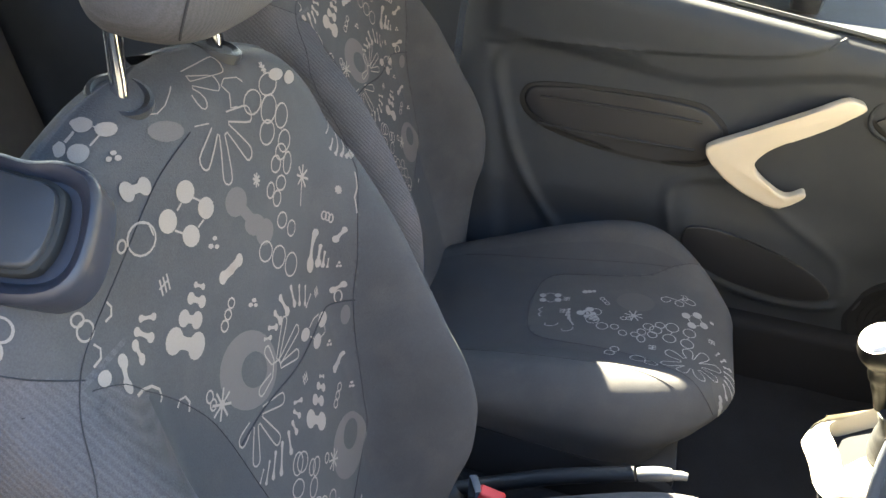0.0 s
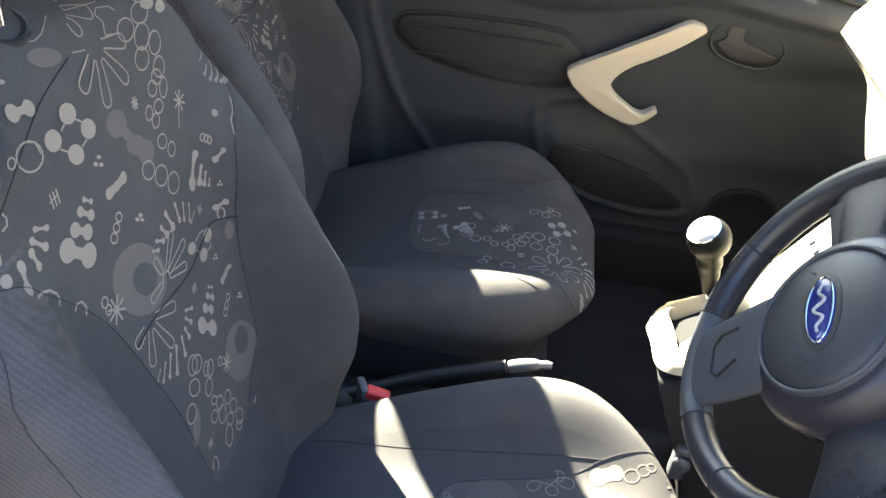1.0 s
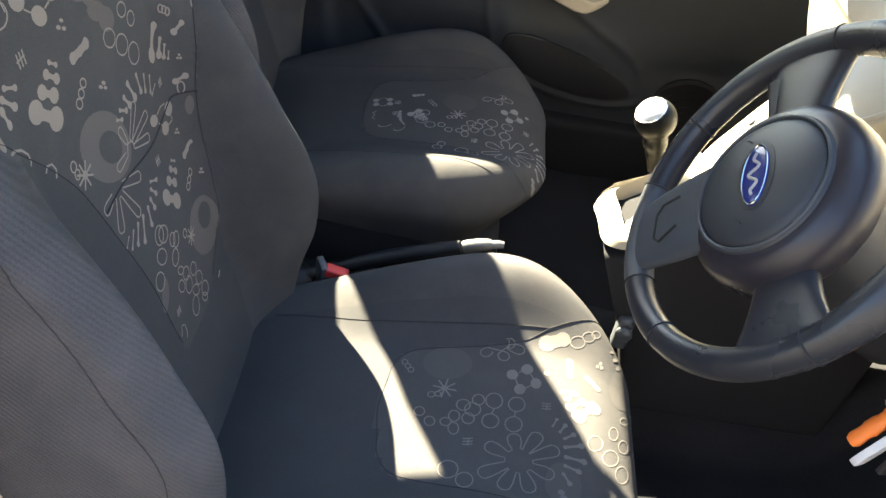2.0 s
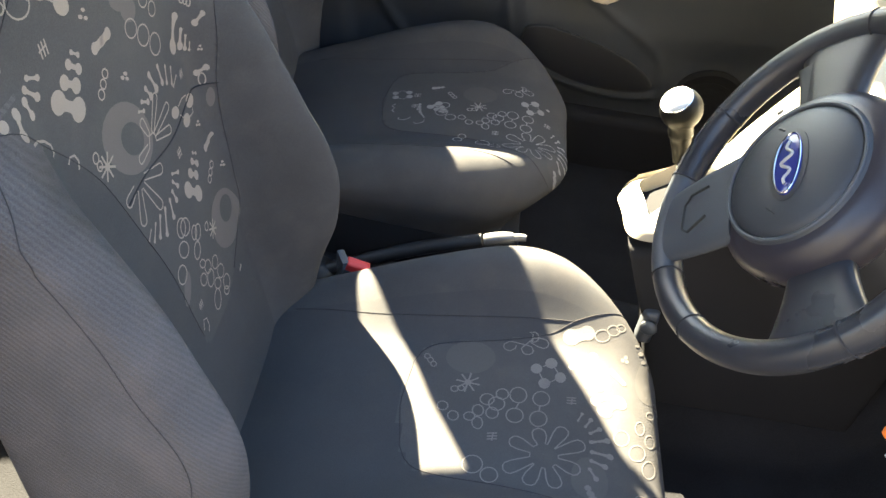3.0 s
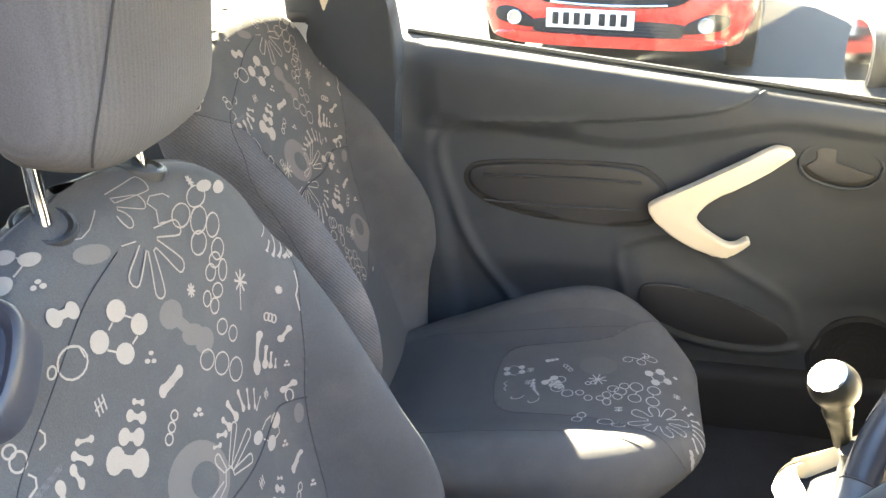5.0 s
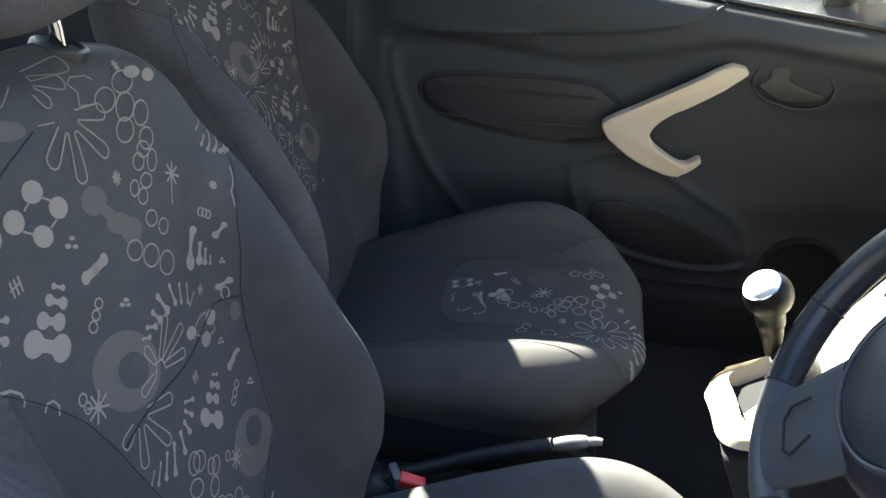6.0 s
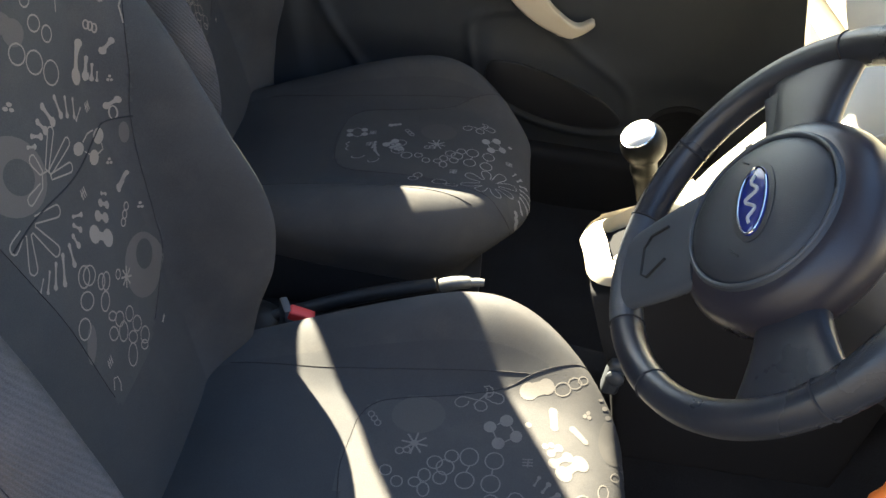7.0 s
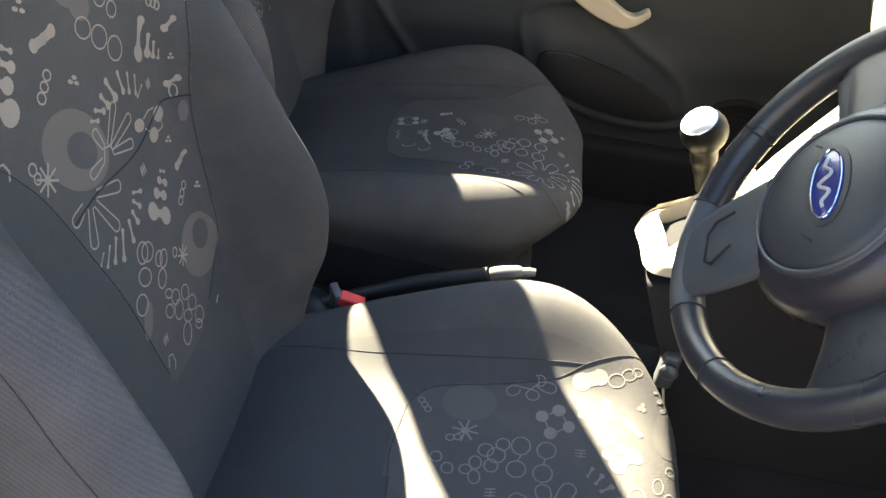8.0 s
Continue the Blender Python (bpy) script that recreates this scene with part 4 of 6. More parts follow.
    p.cut().line([(-0.0281, 0.6260), (-0.0215, 0.6362), (-0.0150, 0.6324), (-0.0152, 0.6229), (-0.0203, 0.6167)], 0.0016)
    p.cut().line([(0.1037, 0.6086), (0.0942, 0.6055)], 0.003)
    p.cut()
    q.cut()


def cushion_prints(cushion, at, mat, words, da=0.0, dx=0.0, keep=None):
    """The repeat of the cushion cloth; da and dx say how the cut of the cloth is shifted on the seat."""
    p, q = Print(lambda a, v: at(a + da, v + dx)), Print(lambda a, v: at(a + da, v + dx, .00025))
    p.keep = q.keep = keep
    p.to(cushion, mat, words)
    q.to(cushion, DIM, "faint grey printed blob")
    p.cut().disc(0.0768, 0.4145, 0.0091, 0.0079, 0.28)
    p.disc(0.0655, 0.3954, 0.0085, 0.0075, 0.22)
    p.disc(0.0547, 0.4262, 0.0088, 0.0071, 0.20)
    p.disc(0.0424, 0.4057, 0.0087, 0.0074, 0.20)
    p.line([(0.0696, 0.4039), (0.0730, 0.4081)], 0.0016)
    p.line([(0.0595, 0.3990), (0.0494, 0.4031)], 0.0016)
    p.line([(0.0447, 0.4123), (0.0504, 0.4199)], 0.0016)
    p.line([(0.0690, 0.4192), (0.0620, 0.4231)], 0.0016)
    p.cut().hand(-0.0659, 0.4071, [(-0.21, 0.0391), (0.52, 0.0495), (1.12, 0.0534), (1.94, 0.0448), (2.79, 0.0444), (-2.70, 0.0452), (-2.04, 0.0521), (-1.13, 0.0450)], 0.0085)
    p.cut().ring(0.0201, 0.3740, 0.0122, 0.0104, 0.00)
    p.ring(-0.0116, 0.3707, 0.0108, 0.0104, 0.22)
    p.ring(0.0199, 0.3542, 0.0083, 0.0076, -0.09)
    p.ring(0.0104, 0.3360, 0.0087, 0.0085, -0.73)
    p.ring(0.0044, 0.3480, 0.0103, 0.0099, -0.22)
    p.ring(-0.0100, 0.3433, 0.0084, 0.0075, -0.17)
    p.ring(-0.0073, 0.3260, 0.0085, 0.0068, -0.18)
    p.ring(-0.0170, 0.3162, 0.0068, 0.0062, -1.41)
    p.ring(-0.0261, 0.3265, 0.0090, 0.0064, -0.16)
    p.cut().ring(0.0175, 0.4024, 0.0115, 0.0103, 0.33)
    p.ring(-0.0136, 0.3994, 0.0116, 0.0104, 0.25)
    p.line([(0.0060, 0.4010), (-0.0026, 0.4001)], 0.0016)
    p.line([(0.0080, 0.3750), (-0.0010, 0.3715)], 0.0016)
    q.cut().disc(0.0780, 0.3103, 0.0321, 0.0279, -1.52)
    p.cut().star(0.0355, 0.3102, .0155)
    p.ring(0.0242, 0.2944, 0.0046, 0.0044, -1.05)
    p.ring(0.0258, 0.3026, 0.0041, 0.0038, -0.52)
    p.cut().ring(0.0761, 0.2542, 0.0044, 0.0036, -0.35)
    p.ring(0.0696, 0.2589, 0.0044, 0.0036, -0.35)
    p.ring(0.0632, 0.2637, 0.0043, 0.0036, -0.34)
    p.cut().hand(0.1155, 0.3756, [(-2.33, 0.0301), (2.78, 0.0291), (1.81, 0.0358), (1.44, 0.0216)], 0.0075)
    p.cut().bone(-0.0095, 0.4477, 0.0016, 0.0017, 0.4531, 0.0023, 0.45)
    p.bone(-0.0167, 0.4568, 0.0021, -0.0053, 0.4637, 0.0031, 0.45)
    p.bone(-0.0253, 0.4625, 0.0023, -0.0167, 0.4743, 0.0034, 0.45)
    p.bone(-0.0379, 0.4633, 0.0028, -0.0311, 0.4834, 0.0041, 0.45)
    p.bone(-0.0517, 0.4640, 0.0030, -0.0530, 0.4860, 0.0044, 0.45)
    p.bone(-0.0642, 0.4628, 0.0027, -0.0686, 0.4790, 0.0039, 0.45)
    p.bone(-0.0760, 0.4603, 0.0024, -0.0876, 0.4676, 0.0034, 0.45)
    p.cut().bone(0.1224, 0.4397, 0.0116, 0.1312, 0.4604, 0.0104, 0.8)
    p.cut().ring(0.1317, 0.4810, 0.0106, 0.0083, 1.04)
    p.ring(0.1436, 0.4962, 0.0097, 0.0068, 0.97)
    p.ring(0.1514, 0.5072, 0.0077, 0.0048, 0.88)
    p.cut().bone(0.0998, 0.4705, 0.0055, 0.0764, 0.4717, 0.0051, 0.9)
    p.cut().bone(0.0800, 0.4953, 0.0052, 0.0682, 0.5094, 0.0048, 0.9)
    p.cut().disc(0.1051, 0.5109, 0.0035, 0.0024, 0.62)
    p.disc(0.1110, 0.5152, 0.0035, 0.0024, 0.66)
    p.disc(0.1054, 0.5166, 0.0035, 0.0024, 0.65)
    p.cut().bone(0.0466, 0.4604, 0.0040, 0.0497, 0.4677, 0.0037, 0.45)
    p.bone(0.0378, 0.4670, 0.0052, 0.0476, 0.4766, 0.0053, 0.45)
    p.bone(0.0245, 0.4700, 0.0067, 0.0374, 0.4870, 0.0069, 0.45)
    p.bone(0.0130, 0.4816, 0.0102, 0.0333, 0.5021, 0.0107, 0.45)
    q.cut().disc(0.0921, 0.5509, 0.0414, 0.0194, 0.33)
    p.cut().star(0.0656, 0.5681, .010)
    p.ring(0.0397, 0.5496, 0.0102, 0.0041, 0.71)
    p.cut().ring(0.0064, 0.5299, 0.0116, 0.0062, 0.37)
    p.ring(-0.0047, 0.5442, 0.0125, 0.0064, 0.48)
    p.cut().ring(-0.0207, 0.5023, 0.0132, 0.0089, 0.59)
    p.ring(-0.0337, 0.5228, 0.0151, 0.0090, 0.69)
    p.ring(-0.0493, 0.5381, 0.0151, 0.0082, 0.49)
    p.cut().mark(0.0193, 0.4398, .006)
    p.cut().mark(-0.0448, 0.3453, .006)
    p.cut().star(0.0739, 0.4402, .004)
    p.cut().ring(-0.0032, 0.2823, 0.0070, 0.0064, -0.59)
    p.ring(-0.0174, 0.2965, 0.0072, 0.0064, -0.38)
    p.cut().disc(0.1378, 0.5330, 0.0046, 0.0018, 0.88)
    p.disc(0.1292, 0.5388, 0.0061, 0.0027, 0.78)
    p.disc(0.1191, 0.5435, 0.0061, 0.0027, 0.79)
    p.cut().line([(0.0084, 0.5649), (-0.0051, 0.5608), (-0.0045, 0.5666)], 0.0016)
    p.cut().eight(-.110, .520, .010, .4)
    q.cut().disc(-.09, .46, .03, .022)
    p.cut().pills(-.11, .46, .0055, -.3, 3)
    p.cut().eight(-.07, .285, .008, .5)
    p.cut().ring(-.085, .325, .012)
    p.cut().ring(-.098, .345, .010)
    p.cut()
    q.cut()


def passenger_rear_prints(cushion):
    """Motifs of the passenger cushion behind those that both seats show."""
    p = Print(lambda a, v: pass_at(a, v - .008))
    p.to(cushion, FADED, "faded pale printed motif")
    p.cut().molecule(.020, .254, .015, .9)
    p.cut().stack(-.012, .318, .0070, 2.4)
    p.cut().pills(.050, .318, .005, 1.3, 3)
    p.cut().mark(.020, .282, .006)
    p.cut().mark(-.018, .282, .006)
    for k in range(4):
        p.cut().drop(-.030 - .008 * k, .288 + .005 * k, .024 - .001 * k, .15 - .22 * k, .0032)
    p.cut().chain(-.052, .345, .011, -.35, 3)
    p.cut().line([(-.012, .246), (-.020, .240), (-.026, .246), (-.034, .242), (-.040, .247)], .0016)
    p.cut().ring(-.058, .268, .011, .006, 1.2, .6)
    p.cut().ring(-.068, .296, .010, .006, .9, .6)
    p.cut()


driver, driver_back, driver_cushion = front_seat("grey patterned cloth driver's seat in patches of sunlight")
back_prints(driver_back)
passenger = copy_thing(driver, pose(-.115, .335, 0))
passenger["label"] = "grey patterned cloth passenger seat, partly sunlit along its cushion edge"
for ob in list(passenger.children):
    if ob.name.startswith("backrest"):
        ob.matrix_basis = Matrix.Translation((-.030, .048, .478)) @ Matrix.Rotation(.012, 4, "Z") @ Matrix.Rotation(-.086, 4, "Y") @ Matrix.Diagonal((1, 1, .978, 1)) @ Matrix.Translation((0, 0, -.45))
    if ob.name.startswith("cushion"):
        for piece in list(ob.children):
            bpy.data.objects.remove(piece)
        bpy.data.objects.remove(ob)
for ob in [o for child in passenger.children for o in child.children]:
    if ob.name.startswith(("lever_surround", "fold_lever", "headrest", "post", "collar")):
        for piece in list(ob.children):
            bpy.data.objects.remove(piece)
        bpy.data.objects.remove(ob)
passenger_cushion = seat_cushion(passenger, passenger_cushion_point, pass_at, pass_arc, .212)
cushion_prints(passenger_cushion, pass_at, FADED, "faded pale printed motif", -.045, .080, lambda p: p.x < .578 - max(0, p.y - .02) and p.z > .465 and abs(p.y) < .215)
passenger_rear_prints(passenger_cushion)
cushion_prints(driver_cushion, cush_at, WORN, "worn pale printed motif")
# ---- the car round the seats ----
def structure(ob, label, category):
    return tagged(ob, label, category, kind="structure")


ground_bm = bmesh.new()
bmesh.ops.create_grid(ground_bm, x_segments=40, y_segments=40, size=300)
structure(part("ground", ground_bm, ASPHALT), "grey worn asphalt of a street", "ground")

# unseen wall, added to hold back sky and bounce some sun from this side
structure(part("wall_street", box((-14, -6.3, 0), (14, -6.0, 4.0), .02), WALL_GREY), "unseen grey wall added to temper the light from the driver's side", "wall")

# floor pan with tunnel, one sheet
sections = []
for x in [-1.35 + .05 * i for i in range(53)]:
    row = []
    for y in [-.70 + .02 * j for j in range(71)]:
        tunnel = .135 * (1 - ease(.07, .13, abs(y))) * ease(-1.0, -.6, x) * (1 - .3 * ease(.5, .9, x))
        front = .30 * ease(.88, 1.20, x)
        rear = .17 * (1 - ease(-.62, -.52, x))
        row.append((x, y, .225 + max(tunnel, rear) + front + .003 * math.sin(x * 37 + y * 23)))
    sections.append(row)
floor_bm = loft(sections, closed=False)
structure(part("floor", floor_bm, CARPET), "black carpet with a raised centre tunnel", "floor")
structure(part("underside", box((-1.5, -.72, .16), (1.3, .72, .20), .01), PLASTIC), "dark underside of the car", "floor")
for sign in (-1, 1):
    structure(part("door_sill", box((-.55, sign * .70 - .05, .20), (1.05, sign * .70 + .05, .36), .02, 3), FOOTWELL), "black plastic door sill", "sill")
structure(part("wall_front", box((1.22, -.70, .2), (1.26, .70, .97), .005), PLASTIC), "dark bulkhead under the windscreen", "wall")

# roof and its lining
def roof_z(x, y):
    return 1.59 - .10 * (y / .55) ** 2 * .9 - .10 * ((x + .45) / .85) ** 2 * .5


def roof_sheet(drop):
    return loft([[(x, y, roof_z(x, y) - drop) for y in [-.54 + .06 * j for j in range(19)]] for x in [-1.42 + .07 * i for i in range(26)]], closed=False)


structure(part("roof", roof_sheet(0), BODY), "grey painted car roof", "roof")
structure(part("ceiling", roof_sheet(.03), HEADLINING), "pale cloth roof lining", "ceiling")
for sign in (-1, 1):
    line = spline([(-1.42, sign * .52, 1.435), (-1.0, sign * .545, 1.49), (-.3, sign * .55, 1.515), (.32, sign * .545, 1.495)], 30)
    structure(part("roof_rail", tube(line, .026, 10), BODY), "grey painted roof rail", "trim")
    line = spline([(.30, sign * .545, 1.50), (.62, sign * .59, 1.22), (1.18, sign * .665, .96)], 24)
    structure(part("front_pillar", tube(line, .036, 10), PLASTIC), "dark windscreen pillar", "pillar")
    # pillar behind the door: outline in x and z, leaning in towards the roof
    bm = slab(smooth_outline([(-.126, 1.03), (-.146, 1.20), (-.178, 1.46), (-.328, 1.46), (-.328, 1.20), (-.330, 1.03), (-.38, .60), (-.42, .28),
                              (-.19, .28), (-.155, .60), (-.135, .90)], 66), sign * .60, sign * .66, .008)
    for v in bm.verts:
        v.co.y -= sign * max(0, v.co.z - .98) * .21
        v.co.y += sign * .035 * (1 - ease(.5, .95, v.co.z))
    structure(part("pillar_trim", bm, DOORSKIN), "dark plastic pillar trim behind the door", "pillar")
    bm = slab([(-1.35, .34), (-.37, .34), (-.37, 1.02), (-1.35, 1.08)], sign * .60, sign * .69, .01)
    structure(part("rear_side_wall", bm, DOORSKIN), "dark plastic rear side trim", "wall")
    bm = slab([(-.338, 1.02), (-1.20, 1.07), (-1.02, 1.425), (-.338, 1.455)], sign * .640, sign * .644, 0)
    for v in bm.verts:
        v.co.y -= sign * max(0, v.co.z - .98) * .21
    g = structure(part("window_rear_side", bm, CLEAR, smooth=False), "clear rear side window", "window")
    g.visible_shadow = False
    bm = slab([(-.30, 1.416), (-1.06, 1.39), (-1.02, 1.48), (-.30, 1.50)], sign * .612, sign * .660, .008)
    for v in bm.verts:
        v.co.y -= sign * max(0, v.co.z - .98) * .21
    structure(part("window_header", bm, DOORSKIN), "dark trim above the rear side window", "trim")
    bm = slab([(-1.20, 1.02), (-1.50, 1.02), (-1.42, 1.40), (-1.0, 1.425)], sign * .60, sign * .655, .01)
    for v in bm.verts:
        v.co.y -= sign * max(0, v.co.z - .98) * .21
    structure(part("rear_pillar", bm, DOORSKIN), "dark rear pillar trim", "pillar")
structure(part("tailgate", box((-1.52, -.66, .3), (-1.46, .66, 1.02), .02), DOORSKIN), "dark inner face of the tailgate", "wall")
bm = bmesh.new()
bm.faces.new([bm.verts.new(p) for p in ((.34, -.53, 1.51), (.34, .53, 1.51), (1.22, .64, .97), (1.22, -.64, .97))])
ws = structure(part("windscreen", bm, CLEAR, smooth=False), "clear laminated windscreen", "window")
ws.visible_shadow = False
structure(part("windscreen_header", box((.28, -.53, 1.465), (.36, .53, 1.535), .02, 3), HEADLINING), "pale trim above the windscreen", "trim")
# cream panel on the far pillar's upper part
bm = slab([(-.245, 1.062), (-.190, 1.066), (-.200, 1.22), (-.235, 1.30), (-.285, 1.30), (-.262, 1.2)], .585, .597, .004)
for v in bm.verts:
    v.co.y -= max(0, v.co.z - .98) * .21
pt = structure(part("pillar_cover", bm, CREAM), "cream plastic pillar cover", "trim")

# rear bench
bench = thing("rear_bench", (-.80, 0, .39), "dark patterned cloth rear bench seat", "car seat")
part("seat", loft([[(x, y, z0 + (.02 if abs(y) < .5 else 0)) for y, z0 in ((-.58, -.05), (-.57, h - .03), (-.5, h), (0, h), (.5, h), (.57, h - .03), (.58, -.05))]
                   for x, h in ((-.30, .10), (-.1, .13), (.15, .14), (.22, .11), (.24, .02))], closed=True), PRINTED, bench)
part("backrest", loft([[(x0 + dx, y, z) for y, dx in ((-.58, -.10), (-.57, -.02), (-.48, 0), (0, 0), (.48, 0), (.57, -.02), (.58, -.10))]
                       for x0, z in ((-.22, .08), (-.27, .25), (-.34, .50), (-.37, .58), (-.42, .60))], closed=True), PRINTED, bench)

# ---- passenger door ----
DY = .655


def belt(x):
    return 1.024 - .118 * x


door = structure(thing("door_1", (0, DY, 0), "", ""), "closed dark plastic front passenger door", "door")
door.location, door.scale = (-.0064, .6946, -.0356), (1.026, 1.026, 1.026)


LIP = [(-.120, .872), (-.050, .868), (-.015, .880), (.08, .888), (.20, .894), (.32, .905), (.42, .919), (.485, .938), (.515, .962), (.525, .99)]
RIDGES = (([(.135, .45), (.085, .505), (.035, .575), (-.012, .66), (-.045, .76), (-.056, .82), (-.046, .858), (-.010, .876), (.08, .884), (.20, .890)], .0075, .011),
          ([(.395, .676), (.340, .664), (.304, .642), (.300, .612), (.314, .56), (.335, .50), (.36, .46)], .0060, .009),
          ([(.425, .673), (.513, .619), (.591, .576), (.640, .535), (.660, .480)], .0050, .009),
          ([(.36, .486), (.44, .452), (.52, .432), (.60, .430), (.655, .444)], .0080, .009))
RIDGES = [([(p.x, p.z) for p in spline([(x, 0, z) for x, z in pts], 36)], tall, wide) for pts, tall, wide in RIDGES]


def near(line, x, z):
    """Distance from a line in x and z."""
    best = 9.0
    for (ax, az), (bx, bz) in zip(line, line[1:]):
        dx, dz = bx - ax, bz - az
        t = min(1, max(0, ((x - ax) * dx + (z - az) * dz) / (dx * dx + dz * dz)))
        best = min(best, (x - ax - t * dx) ** 2 + (z - az - t * dz) ** 2)
    return math.sqrt(best)


def door_form(x, z):
    """The large form of the trim: how far it stands off towards the cabin."""
    d = .034 - .010 * ease(.05, .16, belt(x) - z)
    d -= .012 * ease(.60, .52, z)
    inside = ease(-.085, -.045, x + .22 * max(0, .80 - z) * -.6) * ease(0, .03, belt(x) - .125 - z + .09 * ease(.25, .62, x))
    d -= .011 * inside
    pocket = ease(.285, .36, x + (.62 - z) * .12) * (1 - ease(.60, .78, x)) * ease(.38, .48, z) * (1 - ease(.55, .68, z + .12 * (x - .3)))
    d += .022 * pocket
    hip = ease(.56, .80, x) * (1 - ease(.74, .80, z - .10 * (x - .6))) * ease(.42, .55, z)
    return d - .010 * hip


def door_depth(x, z):
    """The trim with its moulded ridges, the lip below the shoulder and the round top under the glass."""
    d = door_form(x, z)
    for line, tall, wide in RIDGES:
        k = near(line, x, z) / wide
        if k < 3:
            d += tall * math.exp(-k * k)
    if x < .525:
        d += .009 * ease(-.002, .005, z - table(x, *LIP)) * ease(-.10, -.05, x)
    t = max(0, 1 - (belt(x) - z) / .046)
    return d - .036 * (1 - math.sqrt(max(0, 1 - min(t, .985) ** 2)))


xs = [-.150 + .006 * i for i in range(193)]
rings = []
for x in xs:
    row = []
    top = belt(x)
    for j in range(141):
        z = .30 + (top - .3005) * (j / 140) ** .93
        row.append((x, -door_depth(x, z), z))
    row += [(x, .010, top + .0015), (x, .022, top + .001), (x, .06, top - .004), (x, .09, .96), (x, .115, .62), (x, .09, .32), (x, .05, .27)]
    rings.append(row)
part("trim_panel", loft(rings), DOORSKIN, door, "dark grained plastic trim panel")


def on_door(outline, lift, thick, name, mat, label, bevel=.004, owner=None):
    """A piece laid on the trim: outline in x and z, standing lift off the panel."""
    bm = slab(outline, 0, thick, bevel)
    cx, cz = sum(p[0] for p in outline) / len(outline), sum(p[1] for p in outline) / len(outline)
    base = door_form(cx, cz) + lift
    for v in bm.verts:
        v.co.y -= base
    return part(name, bm, mat, owner or door, label)


# joint towards the mirror corner, and the glass seal
part("corner_joint", tube([(x, -door_depth(x, z) - .0012, z) for x, z in ((.500, .944), (.510, .951), (.518, .957), (.526, .9605))], .0022, 8), DOORSKIN, door, "raised joint of the mirror corner trim")
part("weather_strip", tube([(x, .010, belt(x) + .0060) for x in [-.12 + .04 * i for i in range(28)]], .0055, 6), RUBBER, door, "black rubber glass seal")
# recessed armrest pad
pad = smooth_outline([(.000, .778), (.03, .797), (.16, .806), (.30, .806), (.345, .790), (.372, .762), (.362, .715), (.335, .694), (.25, .690), (.14, .700), (.05, .722), (.008, .748)], 60)
rest = on_door(pad, .007, .014, "armrest", INSERT, "black vinyl armrest pad", .007)
# no real gap: a wider black plate paints the shade along the pad's edge
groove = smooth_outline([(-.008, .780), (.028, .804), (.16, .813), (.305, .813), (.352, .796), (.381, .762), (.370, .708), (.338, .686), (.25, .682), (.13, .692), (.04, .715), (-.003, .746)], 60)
on_door(groove, .002, .014, "armrest_border", RUBBER, "black plate painted as the shade round the armrest", .002)
for zz, dz in ((.776, .004), (.724, -.004)):
    part("ridge", tube([(x, -door_depth(.18, .75) - .0075, zz + dz * math.sin(x * 8)) for x in [.03 + .02 * i for i in range(16)]], .0032, 8), INSERT, rest, "raised ridge")
# mouth of the map pocket: a solid dark plate paints the shade inside it
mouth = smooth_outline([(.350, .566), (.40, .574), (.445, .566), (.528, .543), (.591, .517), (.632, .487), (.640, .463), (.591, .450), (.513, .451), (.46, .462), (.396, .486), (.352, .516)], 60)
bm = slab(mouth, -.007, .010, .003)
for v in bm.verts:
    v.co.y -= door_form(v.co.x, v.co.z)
part("pocket_mouth", bm, INSERT, door, "solid dark plate painted as the shade in the map pocket mouth")
# cream pull handle
pull = [(.556, .848), (.582, .848), (.597, .842), (.594, .828), (.524, .784), (.470, .748), (.447, .724), (.441, .705), (.452, .688), (.476, .670),
        (.502, .656), (.520, .656), (.538, .668), (.545, .658), (.528, .638), (.506, .628), (.488, .628), (.440, .643), (.395, .668), (.362, .698), (.350, .716), (.358, .732),
        (.420, .768), (.490, .810)]
bm = slab(smooth_outline([(.008 + .967 * x, .045 + .967 * z) for x, z in pull], 96), 0, .022, .008, 4)
for v in bm.verts:
    v.co.y += -.058 + .020 * ease(.50, .60, v.co.x) * ease(.75, .86, v.co.z) + .014 * ease(.49, .54, v.co.x) * ease(.70, .64, v.co.z)
handle = part("pull_handle", bm, CREAM, door, "cream plastic pull handle")
for x, z in ((.556, .858), (.380, .730)):
    part("bracket", lathe([(.006, 0), (.006, .05)], 14, Vector((0, 1, 0)), (x, -.030, z)), PLASTIC, handle)
# inner release in its bowl
bowl = smooth_outline(oval(.672, .832, .068, .037, 26, 2.3, -.18), 48)
on_door(bowl, -.001, .012, "release_bowl", RUBBER, "black release handle bowl", .003)
rim = [(x, -door_depth(.672, .832) - .001, z) for x, z in smooth_outline(oval(.672, .832, .071, .040, 26, 2.3, -.18), 48)]
part("bowl_rim", tube(rim, .0034, 8, closed=True), DOORSKIN, door, "raised rim round the release")
lever = smooth_outline([(.672 + dx, .832 + dz) for dx, dz in ((-.046, .026), (-.036, .033), (-.014, .031), (-.011, .020), (-.008, .008), (.012, .000), (.036, -.008), (.058, -.015),
                                                              (.030, -.028), (-.016, -.028), (-.048, -.012), (-.058, -.002), (-.046, .008), (-.043, .017))], 70)
on_door(lever, .004, .014, "release_lever", PLASTIC, "dark plastic release lever", .004)
